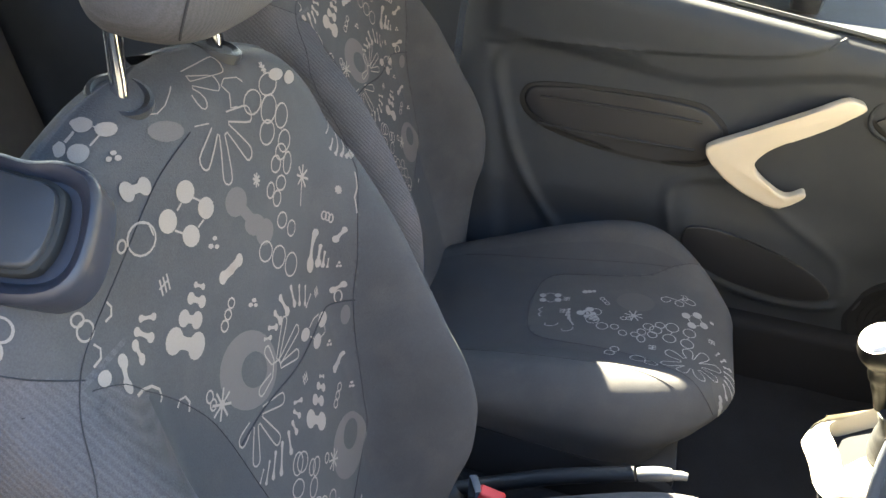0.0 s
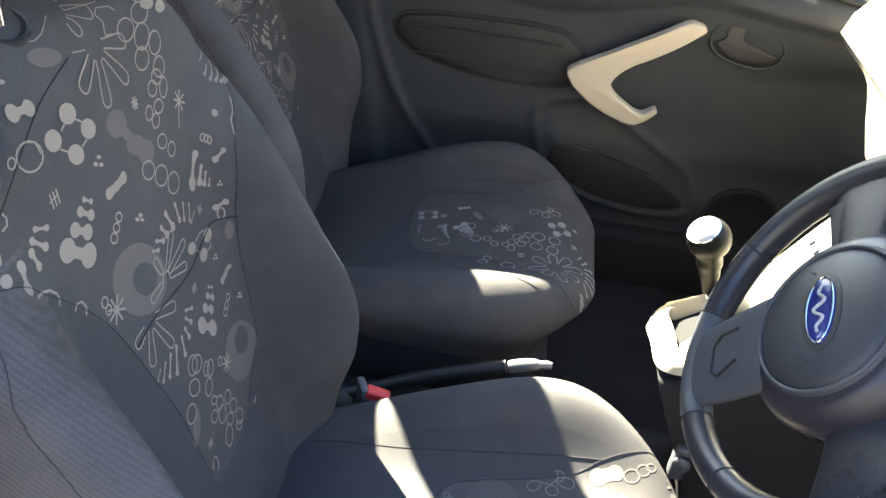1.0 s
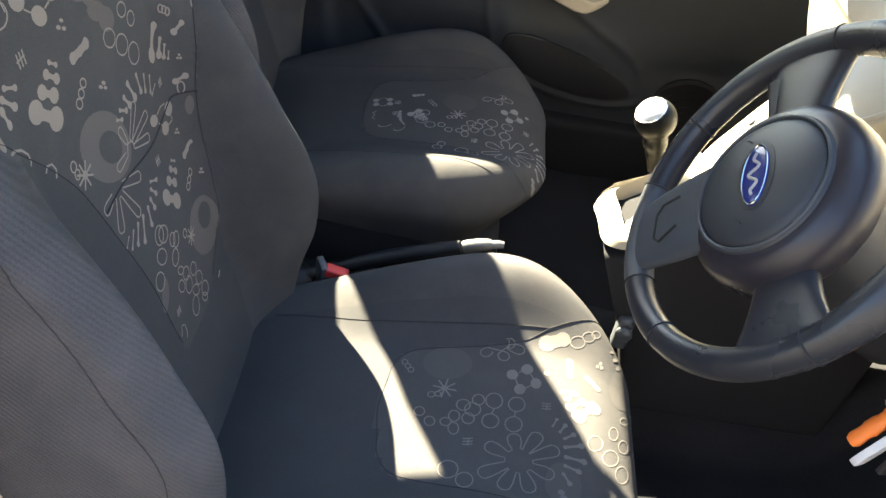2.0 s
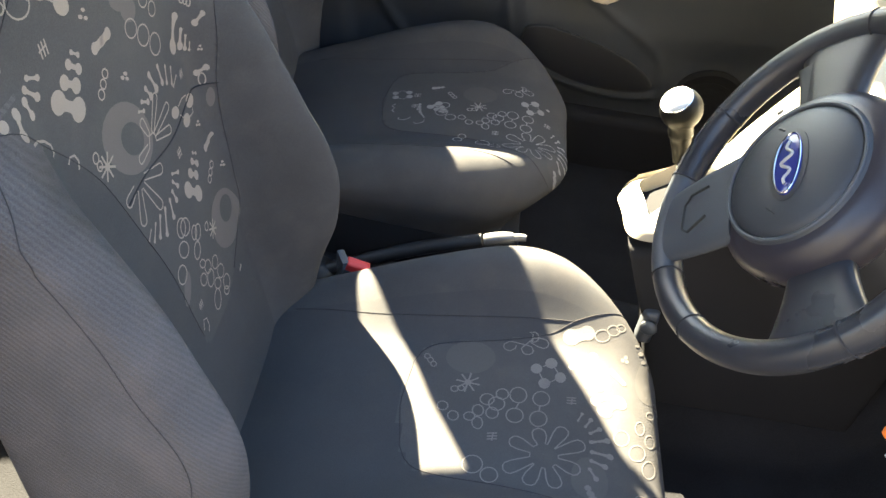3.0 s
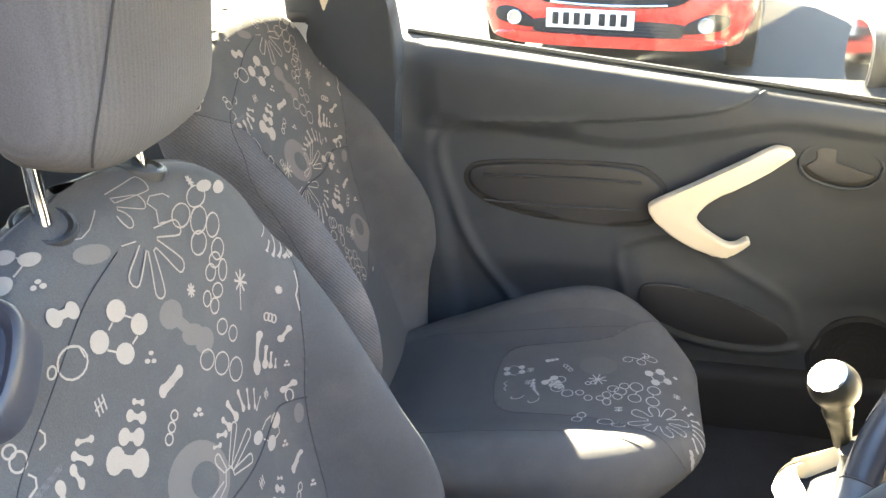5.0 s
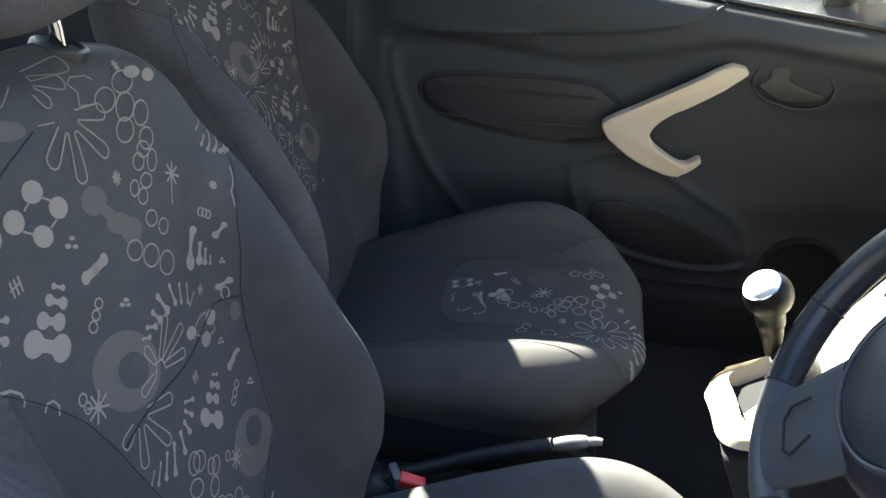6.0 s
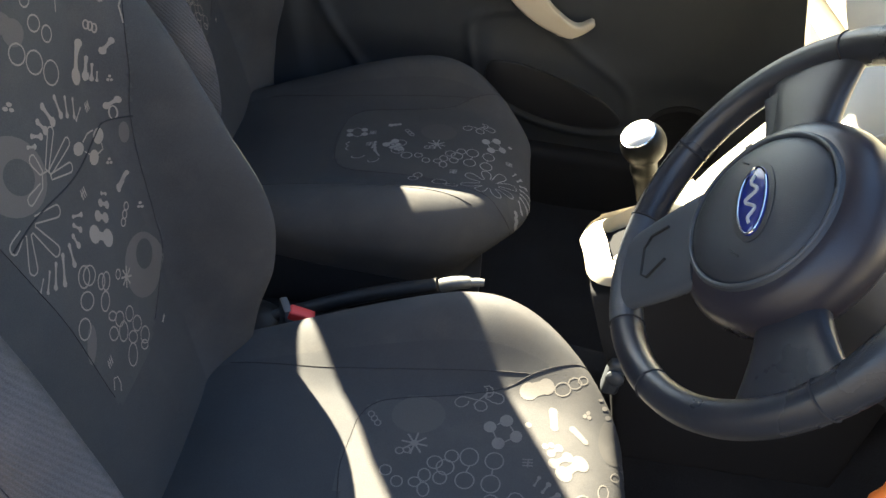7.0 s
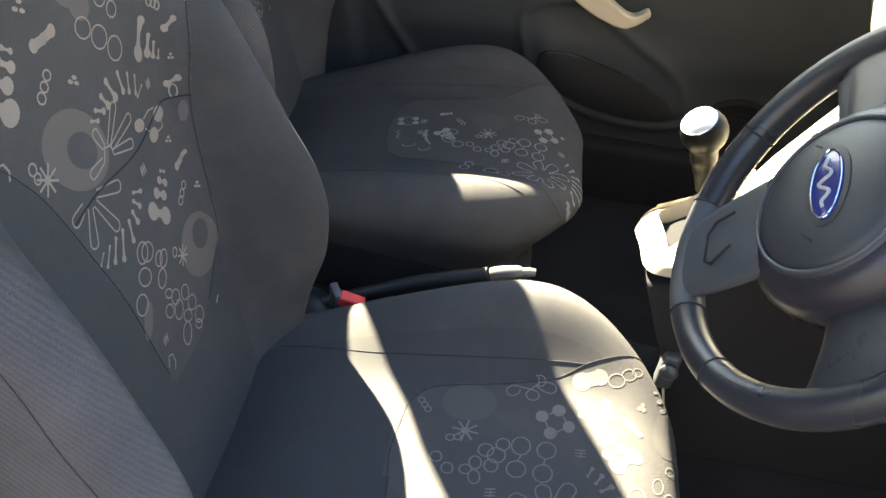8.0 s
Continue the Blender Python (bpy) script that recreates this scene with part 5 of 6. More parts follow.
# speaker
spk = lathe([(.092, 0), (.092, .006), (.084, .010), (.080, .006), (.02, .008)], 40, Vector((0, -1, 0)), (.775, -door_depth(.775, .43), .43))
speaker = part("speaker", spk, FOOTWELL, door, "round black speaker cover")
for k in range(5):
    part("grille_ring", tube([(.775 + (.012 + .013 * k) * math.cos(t), -door_depth(.775, .43) - .008, .43 + (.012 + .013 * k) * math.sin(t)) for t in (2 * math.pi * i / 24 for i in range(24))], .0011, 6, closed=True), FOOTWELL, speaker)
# window frame and glass, leaning in
def lean(z):
    return -max(0, z - .96) * .21


for pts, name in (([(-.138, belt(-.12)), (-.158, 1.18), (-.190, 1.43)], "frame_rear"), ([(-.190, 1.43), (.10, 1.455), (.36, 1.435)], "frame_top"),
                  ([(.36, 1.435), (.66, 1.17), (1.0, .93)], "frame_front")):
    part("window_frame", tube([(x, .012 + lean(z), z) for x, z in ((p[0], p[1]) for p in spline([(a, 0, b) for a, b in pts], 18) for p in [(p.x, p.z)])], .010, 8), RUBBER, door, "black window frame")
g = bmesh.new()
out = [(-.122, belt(-.125)), (-.146, 1.18), (-.178, 1.43), (.10, 1.455), (.36, 1.435), (.66, 1.17), (.98, belt(.98))]
g.faces.new([g.verts.new((x, .012 + lean(z), z)) for x, z in out])
pane = part("glass", g, PANE, door, "dusty clear side window", smooth=False)
pane.visible_shadow = False

# door mirror outside
mirror = thing("door_mirror", (.755, .80, .905), "dark door mirror outside the passenger window", "mirror")
shell = []
for i in range(15):
    t = i / 14
    k = math.sqrt(max(.0, 1 - (1 - t) ** 2.4)) if t < 1 else 1
    shell.append([(.075 - .105 * t, .06 + .095 * k * math.copysign(abs(math.cos(a)) ** .75, math.cos(a)), .075 + .070 * k * math.copysign(abs(math.sin(a)) ** .75, math.sin(a))) for a in (2 * math.pi * j / 32 for j in range(32))])
shell[0] = [(p[0], .06 + (p[1] - .06) * .2 + .0005 * (j % 2), .075 + (p[2] - .075) * .2) for j, p in enumerate(shell[2])]
part("housing", loft(shell), PLASTIC, mirror, "black plastic mirror housing")
part("mirror_glass", loft([[(-.0315 - .001 * d, .06 + .088 * s * math.copysign(abs(math.cos(a)) ** .75, math.cos(a)), .075 + .063 * s * math.copysign(abs(math.sin(a)) ** .75, math.sin(a))) for a in (2 * math.pi * j / 32 for j in range(32))]
                          for s, d in ((1, 0), (1, 1), (.05, 1.2))]), MIRROR, mirror, "mirror glass")
part("arm", box((-.01, -.10, -.025), (.05, .04, .012), .012, 3), PLASTIC, mirror)

# seat belt hanging by the far pillar
belt_thing = thing("seat_belt", (-.30, .575, 1.03), "black seat belt with a bright metal tongue", "seat belt")
part("webbing", joined(box((-.022, .002, .02), (.022, .0045, .27), .001), box((-.05, .004, -.45), (-.004, .0065, .03), .001)), RUBBER, belt_thing, "black woven webbing")
tongue = slab(smooth_outline([(-.010, -.005), (.012, -.005), (.014, .02), (.020, .045), (-.016, .045), (-.011, .02)], 30), -.006, -.003, .001)
part("tongue", tongue, SILVER, belt_thing, "bright metal tongue")
part("tongue_grip", box((-.018, -.009, .042), (.022, .003, .062), .003), PLASTIC, belt_thing)
# ---- steering wheel ----
WC = Vector((.562, -.320, .931))
wheel = thing("steering_wheel", WC, "worn black leather three-spoke steering wheel with an oval badge", "steering wheel")
NRM = Vector((-.8627, -.0755, .5)).normalized()
TURNED = -.42                            # the wheel stands turned a little
AY = Vector((0, 1, 0))
AY = (AY - NRM * AY.dot(NRM)).normalized()
AZ = NRM.cross(AY).normalized()          # towards six o'clock
AY, AZ = AY * math.cos(TURNED) + AZ * math.sin(TURNED), AZ * math.cos(TURNED) - AY * math.sin(TURNED)


def on_wheel(r, turn, up=0.0):
    """Place on the wheel: turn 0 points to the car's left, a quarter turn to the bottom."""
    return (AY * math.cos(turn) + AZ * math.sin(turn)) * r + NRM * up


RIM_R, RIM_DROP = .1785, -.030


def rim_bow(turn):
    grip = .0025 * (math.exp(-((turn - 5.6) / .22) ** 2) + math.exp(-((turn - 3.8) / .22) ** 2))
    return .0158 + grip


def rim_ring(turn):
    c, r = on_wheel(RIM_R, turn, RIM_DROP), rim_bow(turn)
    out = on_wheel(1, turn)
    return [c + out * r * math.cos(2 * math.pi * k / 16) + NRM * r * 1.12 * math.sin(2 * math.pi * k / 16) for k in range(16)]


# leather runs between the joints, plastic grips at the bottom spoke
def arc(a, b, n):
    return loft([rim_ring(a + (b - a) * i / n) for i in range(n + 1)])


rim = part("rim", arc(math.pi / 2 + .36, math.pi * 2.5 - .36, 110), LEATHER, wheel, "worn black leather rim")
part("rim_grip", arc(math.pi / 2 - .357, math.pi / 2 + .357, 24), GREYTRIM, rim, "smooth dark grey rim section")
for t in (math.pi / 2 - .36, math.pi / 2 + .36, math.pi / 2 - .85, math.pi / 2 + .85, 5.95, 3.45):
    ring = [p + (p - on_wheel(RIM_R, t, RIM_DROP)) * .015 for p in rim_ring(t)]
    part("rim_joint", tube(ring, .0011, 6, closed=True), THREAD, rim)


def spoke(turn, wide0, wide1, r0, r1, up0, up1, thick=.012):
    rings = []
    for i in range(11):
        t = i / 10
        r, w, up = r0 + (r1 - r0) * t, wide0 + (wide1 - wide0) * t * t, up0 + (up1 - up0) * t
        c = on_wheel(r, turn, up)
        side = on_wheel(1, turn + math.pi / 2)
        th = thick * (1 - .25 * t)
        rings.append([c + side * w * math.copysign(abs(math.cos(a)) ** .6, math.cos(a)) + NRM * th * math.copysign(abs(math.sin(a)) ** .8, math.sin(a)) for a in (2 * math.pi * k / 20 for k in range(20))])
    return loft(rings)


sp = part("spoke", spoke(math.pi / 2 + .03, .052, .042, .070, RIM_R, -.014, RIM_DROP + .006), GREYTRIM, wheel, "smooth grey bottom spoke")
recess = [on_wheel(.100 + .040 * u, math.pi / 2 + .05 + v * .022 / .12, .0015 - .0115 * u) for u, v in ((0, -1), (.75, -1.0), (1, -.6), (1, .6), (.75, 1.0), (0, 1))]
part("spoke_groove", tube(recess, .0015, 6), RUBBER, sp, "moulded groove")
part("spoke", spoke(math.pi + .14, .031, .058, .070, RIM_R - .004, -.044, RIM_DROP - .002, .014), LEATHER, wheel, "worn leather side spoke")
arm = part("spoke", spoke(-.14, .031, .058, .070, RIM_R - .004, -.034, RIM_DROP - .002, .014), LEATHER, wheel, "worn leather side spoke")
part("spoke_inlay", spoke(.00, .022, .028, .080, .150, -.0285, -.0262, .005), PLASTIC, arm, "smooth dark plastic inlay")
hub = part("hub", lathe([(.050, -.070), (.090, -.064), (.101, -.050), (.101, -.032), (.096, -.019), (.086, -.009), (.078, -.006)], 56, NRM), HUBSKIN, wheel, "dark hub shell")
cover = part("airbag_cover", lathe([(.078, -.008), (.0755, -.003), (.0725, -.002), (.0708, -.0042), (.0690, -.0015), (.062, .002), (.043, .007), (.022, .009), (.001, .0095)], 56, NRM), PADSKIN, wheel, "dark domed airbag cover")
part("cover_ring", tube([on_wheel(.0735, t, -.0028) for t in (2 * math.pi * i / 64 for i in range(64))], .0022, 8, closed=True), GREYTRIM, cover, "grey ring round the airbag cover")


def on_cover(y, d, lift):
    """Place on the cover: y to the car's left, d towards the bottom."""
    r = math.hypot(y, d)
    h = table(r, (0, .0095), (.022, .009), (.043, .007), (.062, .002), (.07, -.002))
    return AY * y + AZ * d + NRM * (h + lift)


def oval_plate(ry, rd, lift, cy=0.0, cd=0.0):
    rows = []
    for k, up in ((1.0, -.002), (1.0, lift * .7), (.94, lift), (.5, lift), (.02, lift)):
        rows.append([on_cover(cy + ry * k * math.cos(a), cd + rd * k * math.sin(a), up) for a in (2 * math.pi * j / 40 for j in range(40))])
    return loft(rows)


part("badge_seat", oval_plate(.0405, .0205, .0010, 0, -.004), PLASTIC, cover, "dark oval recess")
badge = part("badge", oval_plate(.0355, .0150, .0022, 0, -.004), BLUE, cover, "glossy dark blue oval badge")
part("badge_rim", tube([on_cover(0.034 * math.cos(a), -.004 + .0136 * math.sin(a), .0025) for a in (2 * math.pi * j / 48 for j in range(48))], .0009, 6, closed=True), CHROME, badge, "silver oval rim")
pts = [on_cover(.024 - .048 * t, -.004 + .0058 * math.sin(t * 15) * math.sin(t * 3.1), .0027) for t in (i / 40 for i in range(41))]
part("badge_stroke", tube(pts, .0016, 6), SILVER, badge, "silver flourish")
for cy, cd in ((.048, .012), (-.046, .012)):
    part("cover_mark", tube([on_cover(cy + .008 * u, cd + .004 * math.sin(u * 3), .0004) for u in (i / 6 - .5 for i in range(7))], .0009, 6), PLASTIC, cover, "small moulded mark")

# column shroud behind the wheel, with stalks
column = thing("steering_column", (.62, -.335, .90), "dark plastic steering column shroud", "steering column")
ax = -NRM
rings = []
for t, w, h in ((.00, .045, .045), (.03, .055, .055), (.12, .062, .070), (.20, .060, .075)):
    c = ax * t
    rings.append([c + AY * w * math.copysign(abs(math.cos(a)) ** .7, math.cos(a)) + AZ * h * math.copysign(abs(math.sin(a)) ** .7, math.sin(a)) for a in (2 * math.pi * k / 28 for k in range(28))])
part("shroud", loft(rings), PLASTIC, column)

# ---- dashboard ----
dash = thing("dashboard", (.90, 0, .80), "sunlit cream and dark plastic dashboard", "dashboard")
O = Vector((.90, 0, .80))


def dash_profile(y):
    """Cream shell: x and z from the top front edge round to the underside."""
    drv = ease(-.16, -.24, y) * (1 - ease(.46, .56, -y))
    nose = .822 - .05 * drv
    fwd = .046 * (1 - ease(.44, .60, y))
    return [(1.22, .955), (1.05, .985), (.92, .985 + .02 * drv), (.862, .965 + .03 * drv), (nose + .010, .925 + .02 * drv), (nose, .888), (nose + .020, .862),
            (.893 - fwd - .03 * drv, .835), (.912 - fwd - .03 * drv, .775), (.930 - fwd - .02 * drv, .728), (.975 - fwd, .665), (1.02 - fwd, .62), (1.10, .58), (1.20, .58)]


rows = []
for i in range(63):
    y = -.62 + .02 * i
    rows.append([Vector((x, y, z)) - O for x, z in dash_profile(y)])
shell = part("shell", loft(rows), STONE, dash, "cream plastic dashboard shell")
lid = [(.844, .830), (.860, .790), (.873, .752), (.888, .716), (.914, .680)]
rows = [[Vector((x - .006, y, z)) - O for y in (.12, .14, .26, .38, .40)] + [Vector((x + .012, y, z)) - O for y in (.40, .38, .26, .14, .12)] for x, z in lid]
part("glove_box_lid", loft(rows), STONE, dash, "cream glove box lid")
part("top_joint", tube([Vector((.921, y, .9865)) - O for y in (-.10 + .02 * i for i in range(34))], .0016, 6), THREAD, dash, "dark joint along the dashboard top")
# instrument pod in front of the driver
pod = thing("instrument_cluster", (.80, -.335, 1.0), "instrument cluster with pale round dials in a cream hood", "instrument cluster")
rings = []
for t, w, h, up in ((0, .150, .070, 0), (.02, .158, .078, .002), (.10, .150, .072, .0), (.16, .13, .05, -.01)):
    rings.append([(t, w * math.copysign(abs(math.cos(a)) ** .8, math.cos(a)), up + h * math.copysign(abs(math.sin(a)) ** .8, math.sin(a))) for a in (2 * math.pi * k / 40 for k in range(40))])
rings = [[(.012 + p[0], p[1] * .93, p[2] * .90) for p in rings[0]]] + rings
part("hood", loft(rings), STONE, pod, "cream instrument hood")
for cy, r in ((.062, .050), (-.062, .050)):
    d = part("dial", lathe([(r, -.002), (r, .004), (r * .93, .005), (r * .92, .001), (.002, .001)], 40, Vector((-1, 0, 0)), (.010, cy, .0)), SILVER, pod, "pale round dial")
    for k in range(11):
        a = math.pi * (1.25 - 1.5 * k / 10)
        p0, p1 = Vector((.008, cy - r * .62 * math.cos(a), r * .62 * math.sin(a))), Vector((.008, cy - r * .82 * math.cos(a), r * .82 * math.sin(a)))
        part("tick", tube([p0, p1], .0009, 5), INK, d)
    part("needle", tube([(.0075, cy, 0), (.0075, cy + r * .55, -r * .45)], .0011, 5), RED, d, "red needle")
# sloping centre stack and console, cream above a dark base
console = thing("centre_console", (.55, 0, .55), "cream centre console, sunlit above a dark base", "console")


def from_console(pts):
    return [(x - .55, z - .55) for x, z in pts]


stack_line = [(.500, .640), (.503, .644), (.508, .648), (.530, .662), (.556, .686), (.590, .716), (.632, .752), (.684, .810), (.714, .862), (.734, .884), (.765, .905), (.81, .935), (.90, .95)]
low_line = [(.612, .692), (.624, .704), (.648, .748)] + stack_line[7:]
part("upper_shell", slab(from_console(low_line + [(.96, .95), (.96, .84), (.72, .762), (.628, .694)]), -.108, .048, .020, 4, both=True), STONE, console, "cream plastic console shell")
part("lower_shell", slab(from_console([(.62, .30), (.575, .46), (.540, .54), (.515, .60), (.508, .616), (.542, .622), (.61, .676), (.72, .757), (.96, .835), (.96, .30)]), -.104, .044, .018, 4, both=True), FOOTWELL, console, "dark plastic console base")


def tray_z(x, y):
    """Top of the gear lever surround: rounded rim round a sunken well."""
    z = table(x, *stack_line) - .022 * ease(-.050, .050, y)
    edge = min(x - .500, y + .110, .050 - y)
    if edge < .014:
        z -= .014 * (1 - math.sqrt(max(0, 1 - (1 - edge / .014) ** 2)))
    well = ease(.524, .534, x - .25 * max(0, -.070 - y)) * (1 - ease(.606, .618, x)) * ease(-.102, -.094, y) * (1 - ease(.038, .045, y))
    return z - .046 * well


ys2 = [-.110 + .160 * j / 60 for j in range(61)]
rows = []
for i in range(49):
    def bow(y):
        start = .500 + .034 * (max(0, -y - .021) / .089) ** 5 + .024 * (max(0, y - .010) / .040) ** 4
        return start + (.628 - start) * i / 48
    lip = lambda y: (bow(y) - .55, y, (.626 + (bow(y) - .500) * .55) - .55)
    line = [lip(-.110)] + [(bow(y) - .55, y, tray_z(.500 + .128 * i / 48, y) + .55 * (bow(y) - .500 - .128 * i / 48) - .55) for y in ys2] + [lip(.050)]
    if i == 0:
        rows.append([(p[0] + .004, p[1], .076 + (p[0] + .05) * .55) for p in line])
    rows.append(line)
part("gear_surround", loft(rows, closed=False), STONE, console, "cream surround with a sunken well", angle=55)
part("edge_bead", tube([(x - .55, -.100, z - .55 + .001) for x, z in stack_line[6:]], .004, 8), STONE, console, "rounded cream edge")
part("side_clip", joined(box((.010, -.116, -.10), (.034, -.092, -.035), .008, 3), lathe([(.011, 0), (.013, .010), (.009, .014), (.002, .015)], 20, Vector((-.2, -1, .1)), (.022, -.112, -.060))), GREYTRIM, console, "grey fastener at the console foot")


def on_stack(t, y, lift):
    """Place on the sloping face: t from the gear lever up to the dashboard."""
    a, b = Vector((.660, 0, .782)), Vector((.722, 0, .876))
    p = a.lerp(b, t)
    n = Vector((-(b.z - a.z), 0, b.x - a.x)).normalized()
    return p + n * lift + Vector((0, y, 0))


def stack_plate(t0, t1, y0, y1, low, high, inset=.10):
    ring = []
    for k in range(32):
        a = 2 * math.pi * k / 32
        c, s = math.cos(a), math.sin(a)
        ring.append((math.copysign(abs(c) ** .45, c), math.copysign(abs(s) ** .45, s)))
    tc, th, yc, yh = (t0 + t1) / 2, (t1 - t0) / 2, (y0 + y1) / 2, (y1 - y0) / 2
    return loft([[on_stack(tc + th * k * s, yc + yh * k * c, up) for c, s in ring] for k, up in ((1, -.01), (1, high * .6), (1 - inset, high), (.05, high))])


radio = thing("car_radio", on_stack(.5, -.02, 0), "silver-grey car radio panel with small keys", "radio")


def under(bm, owner):
    bmesh.ops.translate(bm, vec=-owner.location, verts=bm.verts)
    return bm


part("panel", under(stack_plate(.10, .62, -.088, .028, 0, .006), radio), SILVER, radio, "silver-grey panel")
part("display", under(stack_plate(.46, .58, -.060, .004, 0, .008), radio), INK, radio, "dark display")
for k in range(5):
    part("key", under(stack_plate(.17, .26, -.078 + .021 * k, -.062 + .021 * k, 0, .009), radio), GREYTRIM, radio)
for y in (-.070, .012):
    vent = thing("air_vent", on_stack(.86, y, .004), "round air vent with a pale ring in the centre stack", "air vent", "centre air vents")
    nn = (on_stack(.5, 0, 1) - on_stack(.5, 0, 0)).normalized()
    part("bezel", lathe([(.026, -.012), (.030, .004), (.028, .009), (.023, .007), (.022, -.004)], 36, nn), STONE, vent, "cream vent ring")
    part("disc", lathe([(.0215, -.006), (.0215, .001), (.012, .003), (.001, .0035)], 30, nn), PLASTIC, vent, "dark vent disc")
gear = thing("gear_lever", (.560, 0, .715), "black gear lever with a bright round knob cap", "gear lever")
SLOPE = Vector((-.62, 0, .78)).normalized()
part("gaiter", lathe([(.050, -.074), (.050, -.058), (.046, -.052), (.046, -.047), (.040, -.042), (.039, -.037), (.032, -.031), (.031, -.026), (.024, -.019), (.017, -.008), (.012, .004)], 30, SLOPE, (.006, -.018, .0)), GAITER, gear, "soft black gaiter in folds")
AXK = Vector((-.30, 0, 1)).normalized()
part("stem", tube([AXK * -.02, AXK * .030], .0062, 12), STEEL, gear)
ball = [(.029 * math.sin(radians(a)), .0795 + .029 * math.cos(radians(a))) for a in (140, 128, 116, 104, 92, 80, 68, 56, 44, 32, 20, 9, 2)]
part("knob", lathe([(.0105, -.006), (.0112, .004), (.0118, .014), (.0132, .020), (.0142, .028), (.0140, .034), (.0166, .037), (.0176, .044), (.0172, .050), (.0178, .054)] + ball, 40, AXK), KNOB, gear, "glossy black gear knob")
HEAD, CAPAX = AXK * .0795, Vector((-.60, -.20, .78)).normalized()
part("knob_cap", lathe([(.0294 * math.sin(radians(a)), .0294 * math.cos(radians(a))) for a in (48, 44, 37, 30, 23, 16, 9, 2)], 40, CAPAX, HEAD), CAP, gear, "bright silver knob cap")
part("cap_ring", lathe([(.0290 * math.sin(radians(a)) + d, .0290 * math.cos(radians(a)) + d) for a, d in ((52, .0), (51, .0005), (48, .0005), (47, .0))], 40, CAPAX, HEAD), CHROME, gear, "thin chrome ring")

# lower dash panels and pedals in the driver's footwell
kick = thing("lower_dash_panel", (.95, -.38, .60), "dark plastic panel under the steering column", "panel")
part("panel", loft([[(x - .95, y + .38, z - .60) for y in (-.62, -.60, -.4, -.2, -.17)] + [(x - .95 + .03, y + .38, z - .60) for y in (-.17, -.2, -.4, -.60, -.62)]
                    for x, z in ((.84, .80), (.845, .74), (.89, .62), (.97, .52), (1.07, .47))]), FOOTWELL, kick)
part("hatch", loft([[(x - .95, y + .38, z - .60) for y in (-.52, -.28)] + [(x - .95 + .01, y + .38, z - .60) for y in (-.28, -.52)] for x, z in ((.852, .69), (.868, .655), (.93, .567))]), FOOTWELL, kick, "fuse box hatch")
for y, w in ((-.23, .03), (-.34, .03), (-.44, .022)):
    pedal = thing("pedal", (1.02, y, .42), "black rubber foot pedal in the dark footwell", "pedal", "pedals")
    part("pad", box((-.012, -w, -.035), (.004, w, .035), .005, 3), RUBBER, pedal)
    part("arm", tube([(.0, 0, .02), (.05, 0, .10), (.06, 0, .18)], .008, 8), STEEL, pedal)

# handbrake between the seats
brake = thing("handbrake", (.05, .02, .347), "black handbrake lever with a silver grip end", "handbrake")
lever_line = spline([(-.02, 0, .0), (.06, 0, .045), (.16, 0, .098), (.262, 0, .140)], 24)
part("lever", tube(lever_line, [.0105 + .0015 * math.sin(i / 24 * 3) for i in range(25)], 14), INSERT, brake)
grip = spline([(.266, 0, .1400), (.288, 0, .1490), (.310, 0, .1550)], 10)
part("grip_end", tube(grip, [.0096, .0104, .0106, .0106, .0104, .0104, .0102, .010, .0098, .0094, .008], 16), SATIN, brake, "pale satin grip end")
part("button", tube([(.306, 0, .1535), (.322, 0, .1575), (.330, 0, .158)], [.0068, .0068, .0055], 12), SATIN, brake, "release button")
part("boot", lathe([(.05, -.02), (.048, .0), (.040, .012), (.042, .020), (.028, .034), (.018, .044)], 20, Vector((.5, 0, 1)), (-.01, 0, -.01)), INSERT, brake, "soft black boot")
# belt buckle beside the driver's seat
buckle = thing("seat_belt_buckle", (.085, -.092, .36), "black seat belt buckle with a red release button", "seat belt buckle")
up = Vector((.35, .05, 1)).normalized()
def along(bm, axis, side):
    """Turns a part that was built along z to stand along axis."""
    m = axis.to_track_quat("Z", "Y").to_matrix().to_4x4()
    bmesh.ops.transform(bm, matrix=m, verts=bm.verts)
    return bm
part("stalk", tube([up * -.10, up * .06], .010, 10, flat=.5), RUBBER, buckle)
part("housing", along(box((-.012, -.022, .05), (.012, .022, .128), .006, 3), up, 0), INSERT, buckle)
part("release_button", along(box((-.0095, -.0185, .122), (.0105, .0185, .140), .004, 3), up, 0), RED, buckle, "red release button")
plate_bm = box((-.030, -.006, .06), (-.018, .030, .135), .003)
part("guide", along(plate_bm, Vector((-.05, .1, 1)).normalized(), 0), GREYTRIM, buckle, "blue-grey plastic guide")

# keys in the ignition with tags
keys = thing("key_ring", (.780, -.415, .799), "car key with orange and white tags hanging from the ignition", "keys")
part("lock", lathe([(.020, -.02), (.022, .0), (.020, .014), (.012, .015)], 24, Vector((-.8, -.4, .3))), STEEL, keys, "ignition lock")
part("key", joined(box((-.045, -.022, -.012), (-.012, -.014, .012), .003), box((-.014, -.020, -.003), (.0, -.016, .003), .001)), INSERT, keys, "black key head")
part("ring", tube([(-.036 + .014 * math.cos(t), -.018 + .003 * math.sin(t), -.018 + .014 * math.sin(t)) for t in (2 * math.pi * i / 24 for i in range(24))], .0012, 6, closed=True), STEEL, keys, "steel split ring")
p0, p1 = Vector((-.032, -.020, -.030)), Vector((-.060, -.028, -.082))
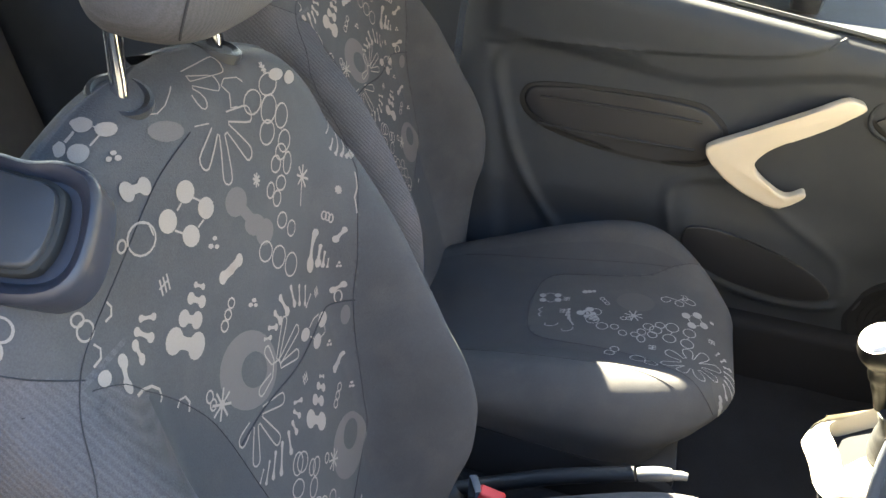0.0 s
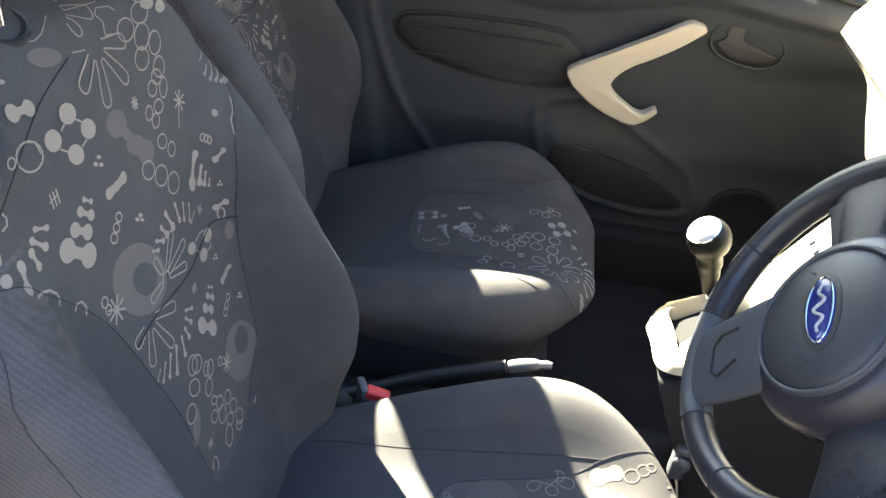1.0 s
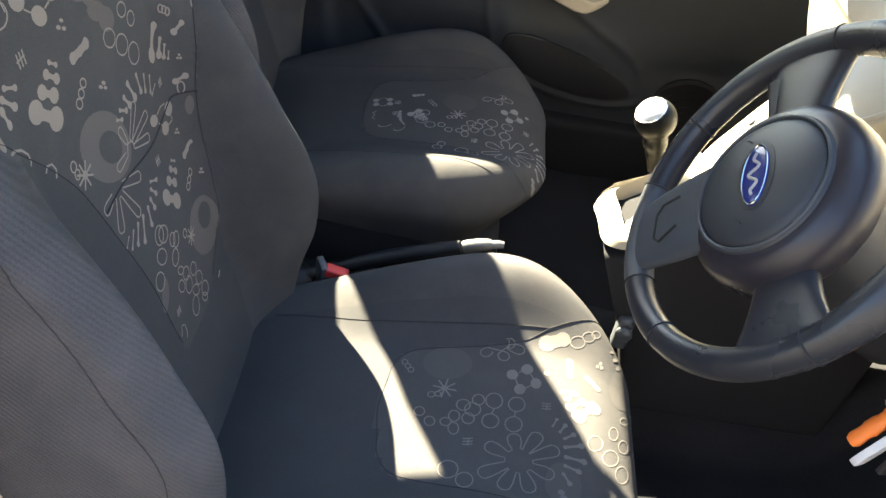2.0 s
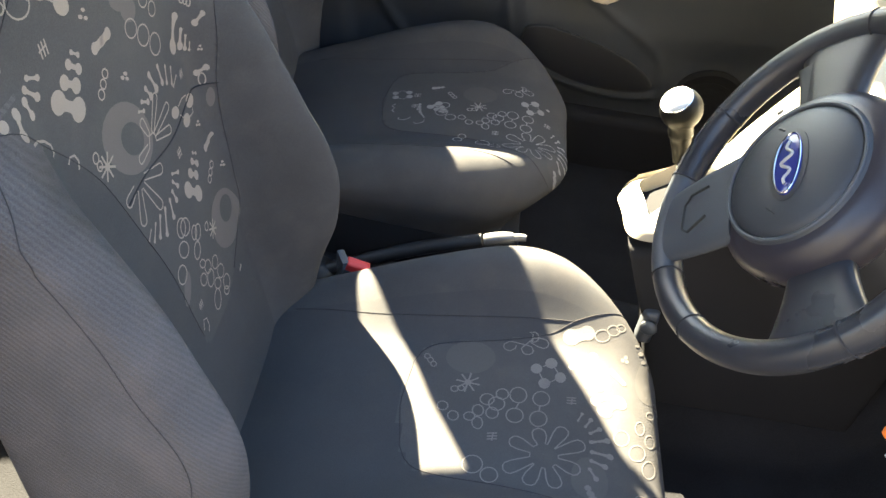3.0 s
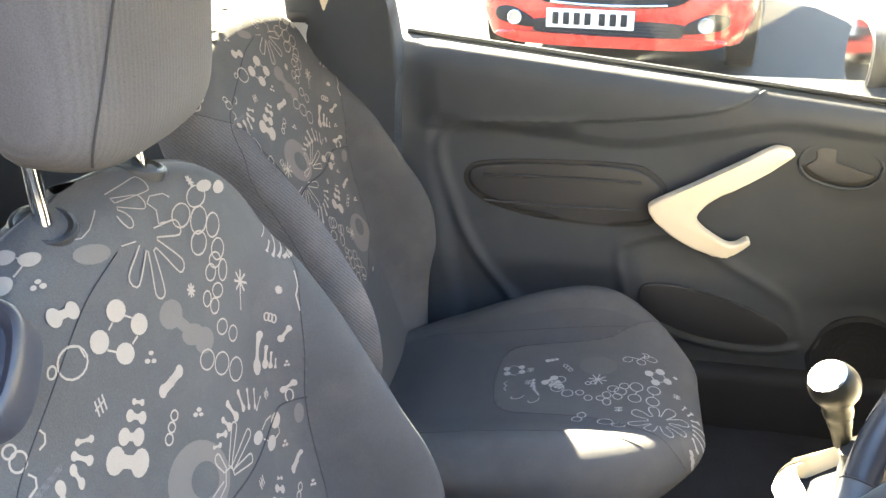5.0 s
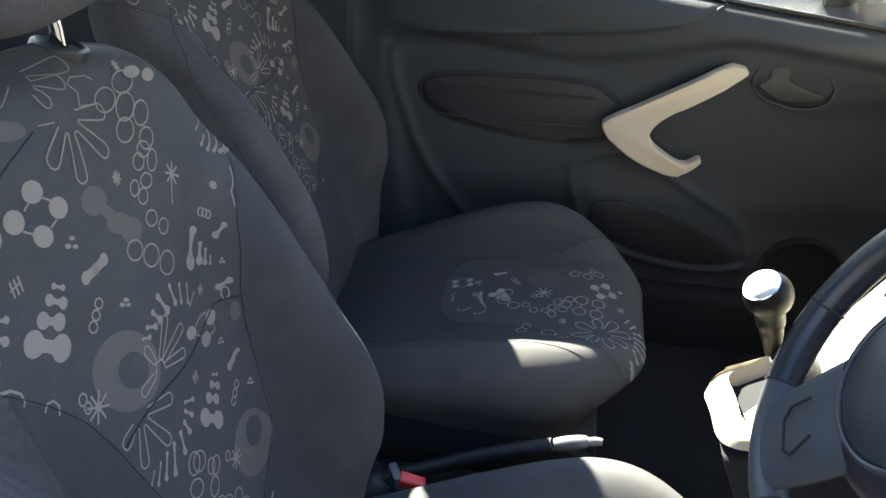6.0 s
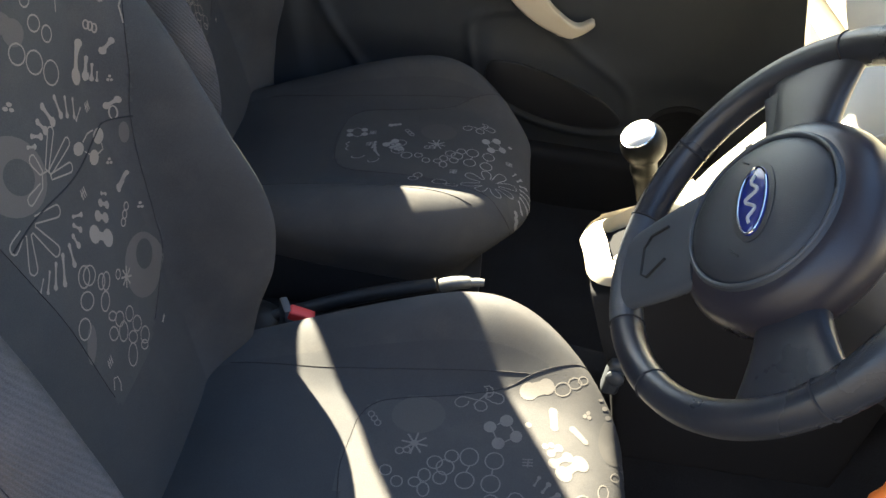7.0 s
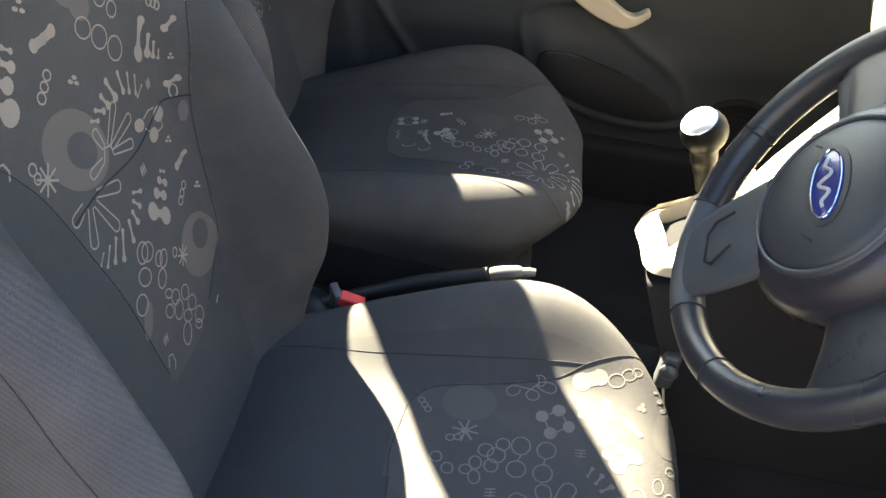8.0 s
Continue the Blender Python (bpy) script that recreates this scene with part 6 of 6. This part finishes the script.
tag = tube([p0.lerp(p1, i / 12) for i in range(13)], [.007, .009, .009, .0075, .0075, .009, .009, .0095, .008, .008, .0085, .0085, .006], 14, flat=.7)
part("orange_tag", tag, ORANGE, keys, "orange plastic tag")
bm = slab(smooth_outline([(-.012, .0), (.012, .0), (.016, -.03), (.016, -.055), (.010, -.066), (-.010, -.066), (-.016, -.055), (-.016, -.03)], 40), -.004, .004, .0025)
w = part("white_tag", bm, WHITE, keys, "white plastic tag")
w.matrix_basis = pose(-.022, -.034, -.040, 10, 22, 35)
bm = box((-.014, -.004, -.07), (.014, .004, .0), .003)
w = part("black_fob", bm, INSERT, keys, "black key fob")
w.matrix_basis = pose(.004, -.03, -.045, 0, 12, 20)

# ---- outside: the red car and a far wall ----
car = thing("parked_car", (.22, 4.2, 0), "bright red hatchback parked facing the window", "car")
car.rotation_euler = (0, 0, radians(-7))


def body_row(y, half, low, top, tuck):
    return [(-half * .93, y, low), (-half, y, low + (top - low) * .35), (-half * .98, y, low + (top - low) * .75), (-half * tuck, y, top), (0, y, top + .02),
            (half * tuck, y, top), (half * .98, y, low + (top - low) * .75), (half, y, low + (top - low) * .35), (half * .93, y, low)]


rows = [body_row(*r) for r in ((.0, .52, .28, .50, .95), (.03, .66, .27, .58, .95), (.10, .77, .27, .66, .94), (.25, .83, .26, .74, .92), (.6, .85, .25, .86, .90), (1.05, .86, .22, .95, .88),
                               (2.4, .86, .22, .98, .88), (3.5, .84, .2, .98, .86), (3.85, .76, .25, .9, .86), (3.92, .6, .3, .7, .9))]
part("body", loft(rows), PAINTRED, car, "glossy red bodywork")
rows = [[(-w, y, .93), (-w * .86, y + s, z), (w * .86, y + s, z), (w, y, .93)] for y, s, z, w in ((.95, .0, .94, .72), (1.75, .05, 1.42, .70), (3.0, -.05, 1.44, .68), (3.7, -.1, 1.0, .66))]
part("cabin", loft(rows), INK, car, "dark glass cabin")
def face_curve(x):
    return .21 * max(0, abs(x) - .48)
def nose_piece(outline, name, mat, label, out=.012, bevel=.006):
    bm = slab(outline, -out, .06, bevel)
    for v in bm.verts:
        v.co.y += face_curve(v.co.x) - .004
    return part(name, bm, mat, car, label)
nose_piece(smooth_outline([(-.62, .265), (-.40, .250), (0, .245), (.40, .250), (.62, .265), (.68, .30), (.50, .318), (0, .312), (-.50, .318), (-.68, .30)], 60), "bumper_lip", PAINTRED, "red lower bumper lip", .035, .012)
low_grille = nose_piece(smooth_outline([(-.36, .315), (.36, .315), (.43, .36), (.40, .395), (0, .40), (-.40, .395), (-.43, .36)], 50), "lower_grille", INK, "black lower grille", .016, .004)
for k in range(4):
    part("grille_bar", tube([(x, face_curve(x) - .022, (.326 + .019 * k)) for x in (-.34 + .068 * i for i in range(11))], .004, 6), PLASTIC, low_grille)
nose_piece(smooth_outline([(-.34, .49), (.34, .49), (.44, .60), (0, .63), (-.44, .60)], 50), "upper_grille", INK, "black upper grille", .016, .004)
part("grille_trim", tube([(x, face_curve(x) - .022, .487 + .01 * (x / .3) ** 2) for x in (-.34 + .034 * i for i in range(21))], .010, 8), CHROME, car, "chrome grille trim")
plate_bm = box((-.36, -.034, .352), (.16, -.022, .463), .003)
plate = part("number_plate", plate_bm, PLATE, car, "white number plate")
for k in range(7):
    x = -.322 + .064 * k + (.02 if k > 3 else 0)
    part("plate_bar", box((x, -.0365, .372), (x + .038, -.0335, .443), .001), INK, plate)
for sign in (-1, 1):
    c = (sign * .56, face_curve(.56) - .015, .395)
    nose_piece(smooth_outline([(sign * .44, .345), (sign * .66, .37), (sign * .68, .44), (sign * .58, .455), (sign * .46, .40)], 40), "fog_pocket", INK, "black fog lamp pocket", .012, .003)
    part("fog_lamp", lathe([(.038, 0), (.045, .012), (.040, .018), (.034, .014), (.002, .020)], 28, Vector((0, -1, 0)), c), LAMP, car, "round fog lamp")
    part("headlamp", slab(smooth_outline([(sign * .50, .60), (sign * .70, .62), (sign * .80, .74), (sign * .66, .73), (sign * .52, .66)], 40), .10, .25, .01), LAMP, car, "clear headlamp")
    tyre = part("wheel", lathe([(.19, -.09), (.27, -.095), (.30, -.08), (.305, 0), (.30, .08), (.27, .095), (.19, .09)], 40, Vector((1, 0, 0)), (sign * .78, .78, .305)), RUBBER, car, "black tyre")
    part("rim", lathe([(.20, .05), (.195, .092), (.18, .080), (.05, .070), (.002, .074)], 32, Vector((sign, 0, 0)), (sign * .78, .78, .305)), SILVER, tyre, "silver alloy rim")
    rear = part("wheel", lathe([(.19, -.09), (.27, -.095), (.30, -.08), (.305, 0), (.30, .08), (.27, .095), (.19, .09)], 40, Vector((1, 0, 0)), (sign * .78, 3.2, .305)), RUBBER, car, "black tyre")
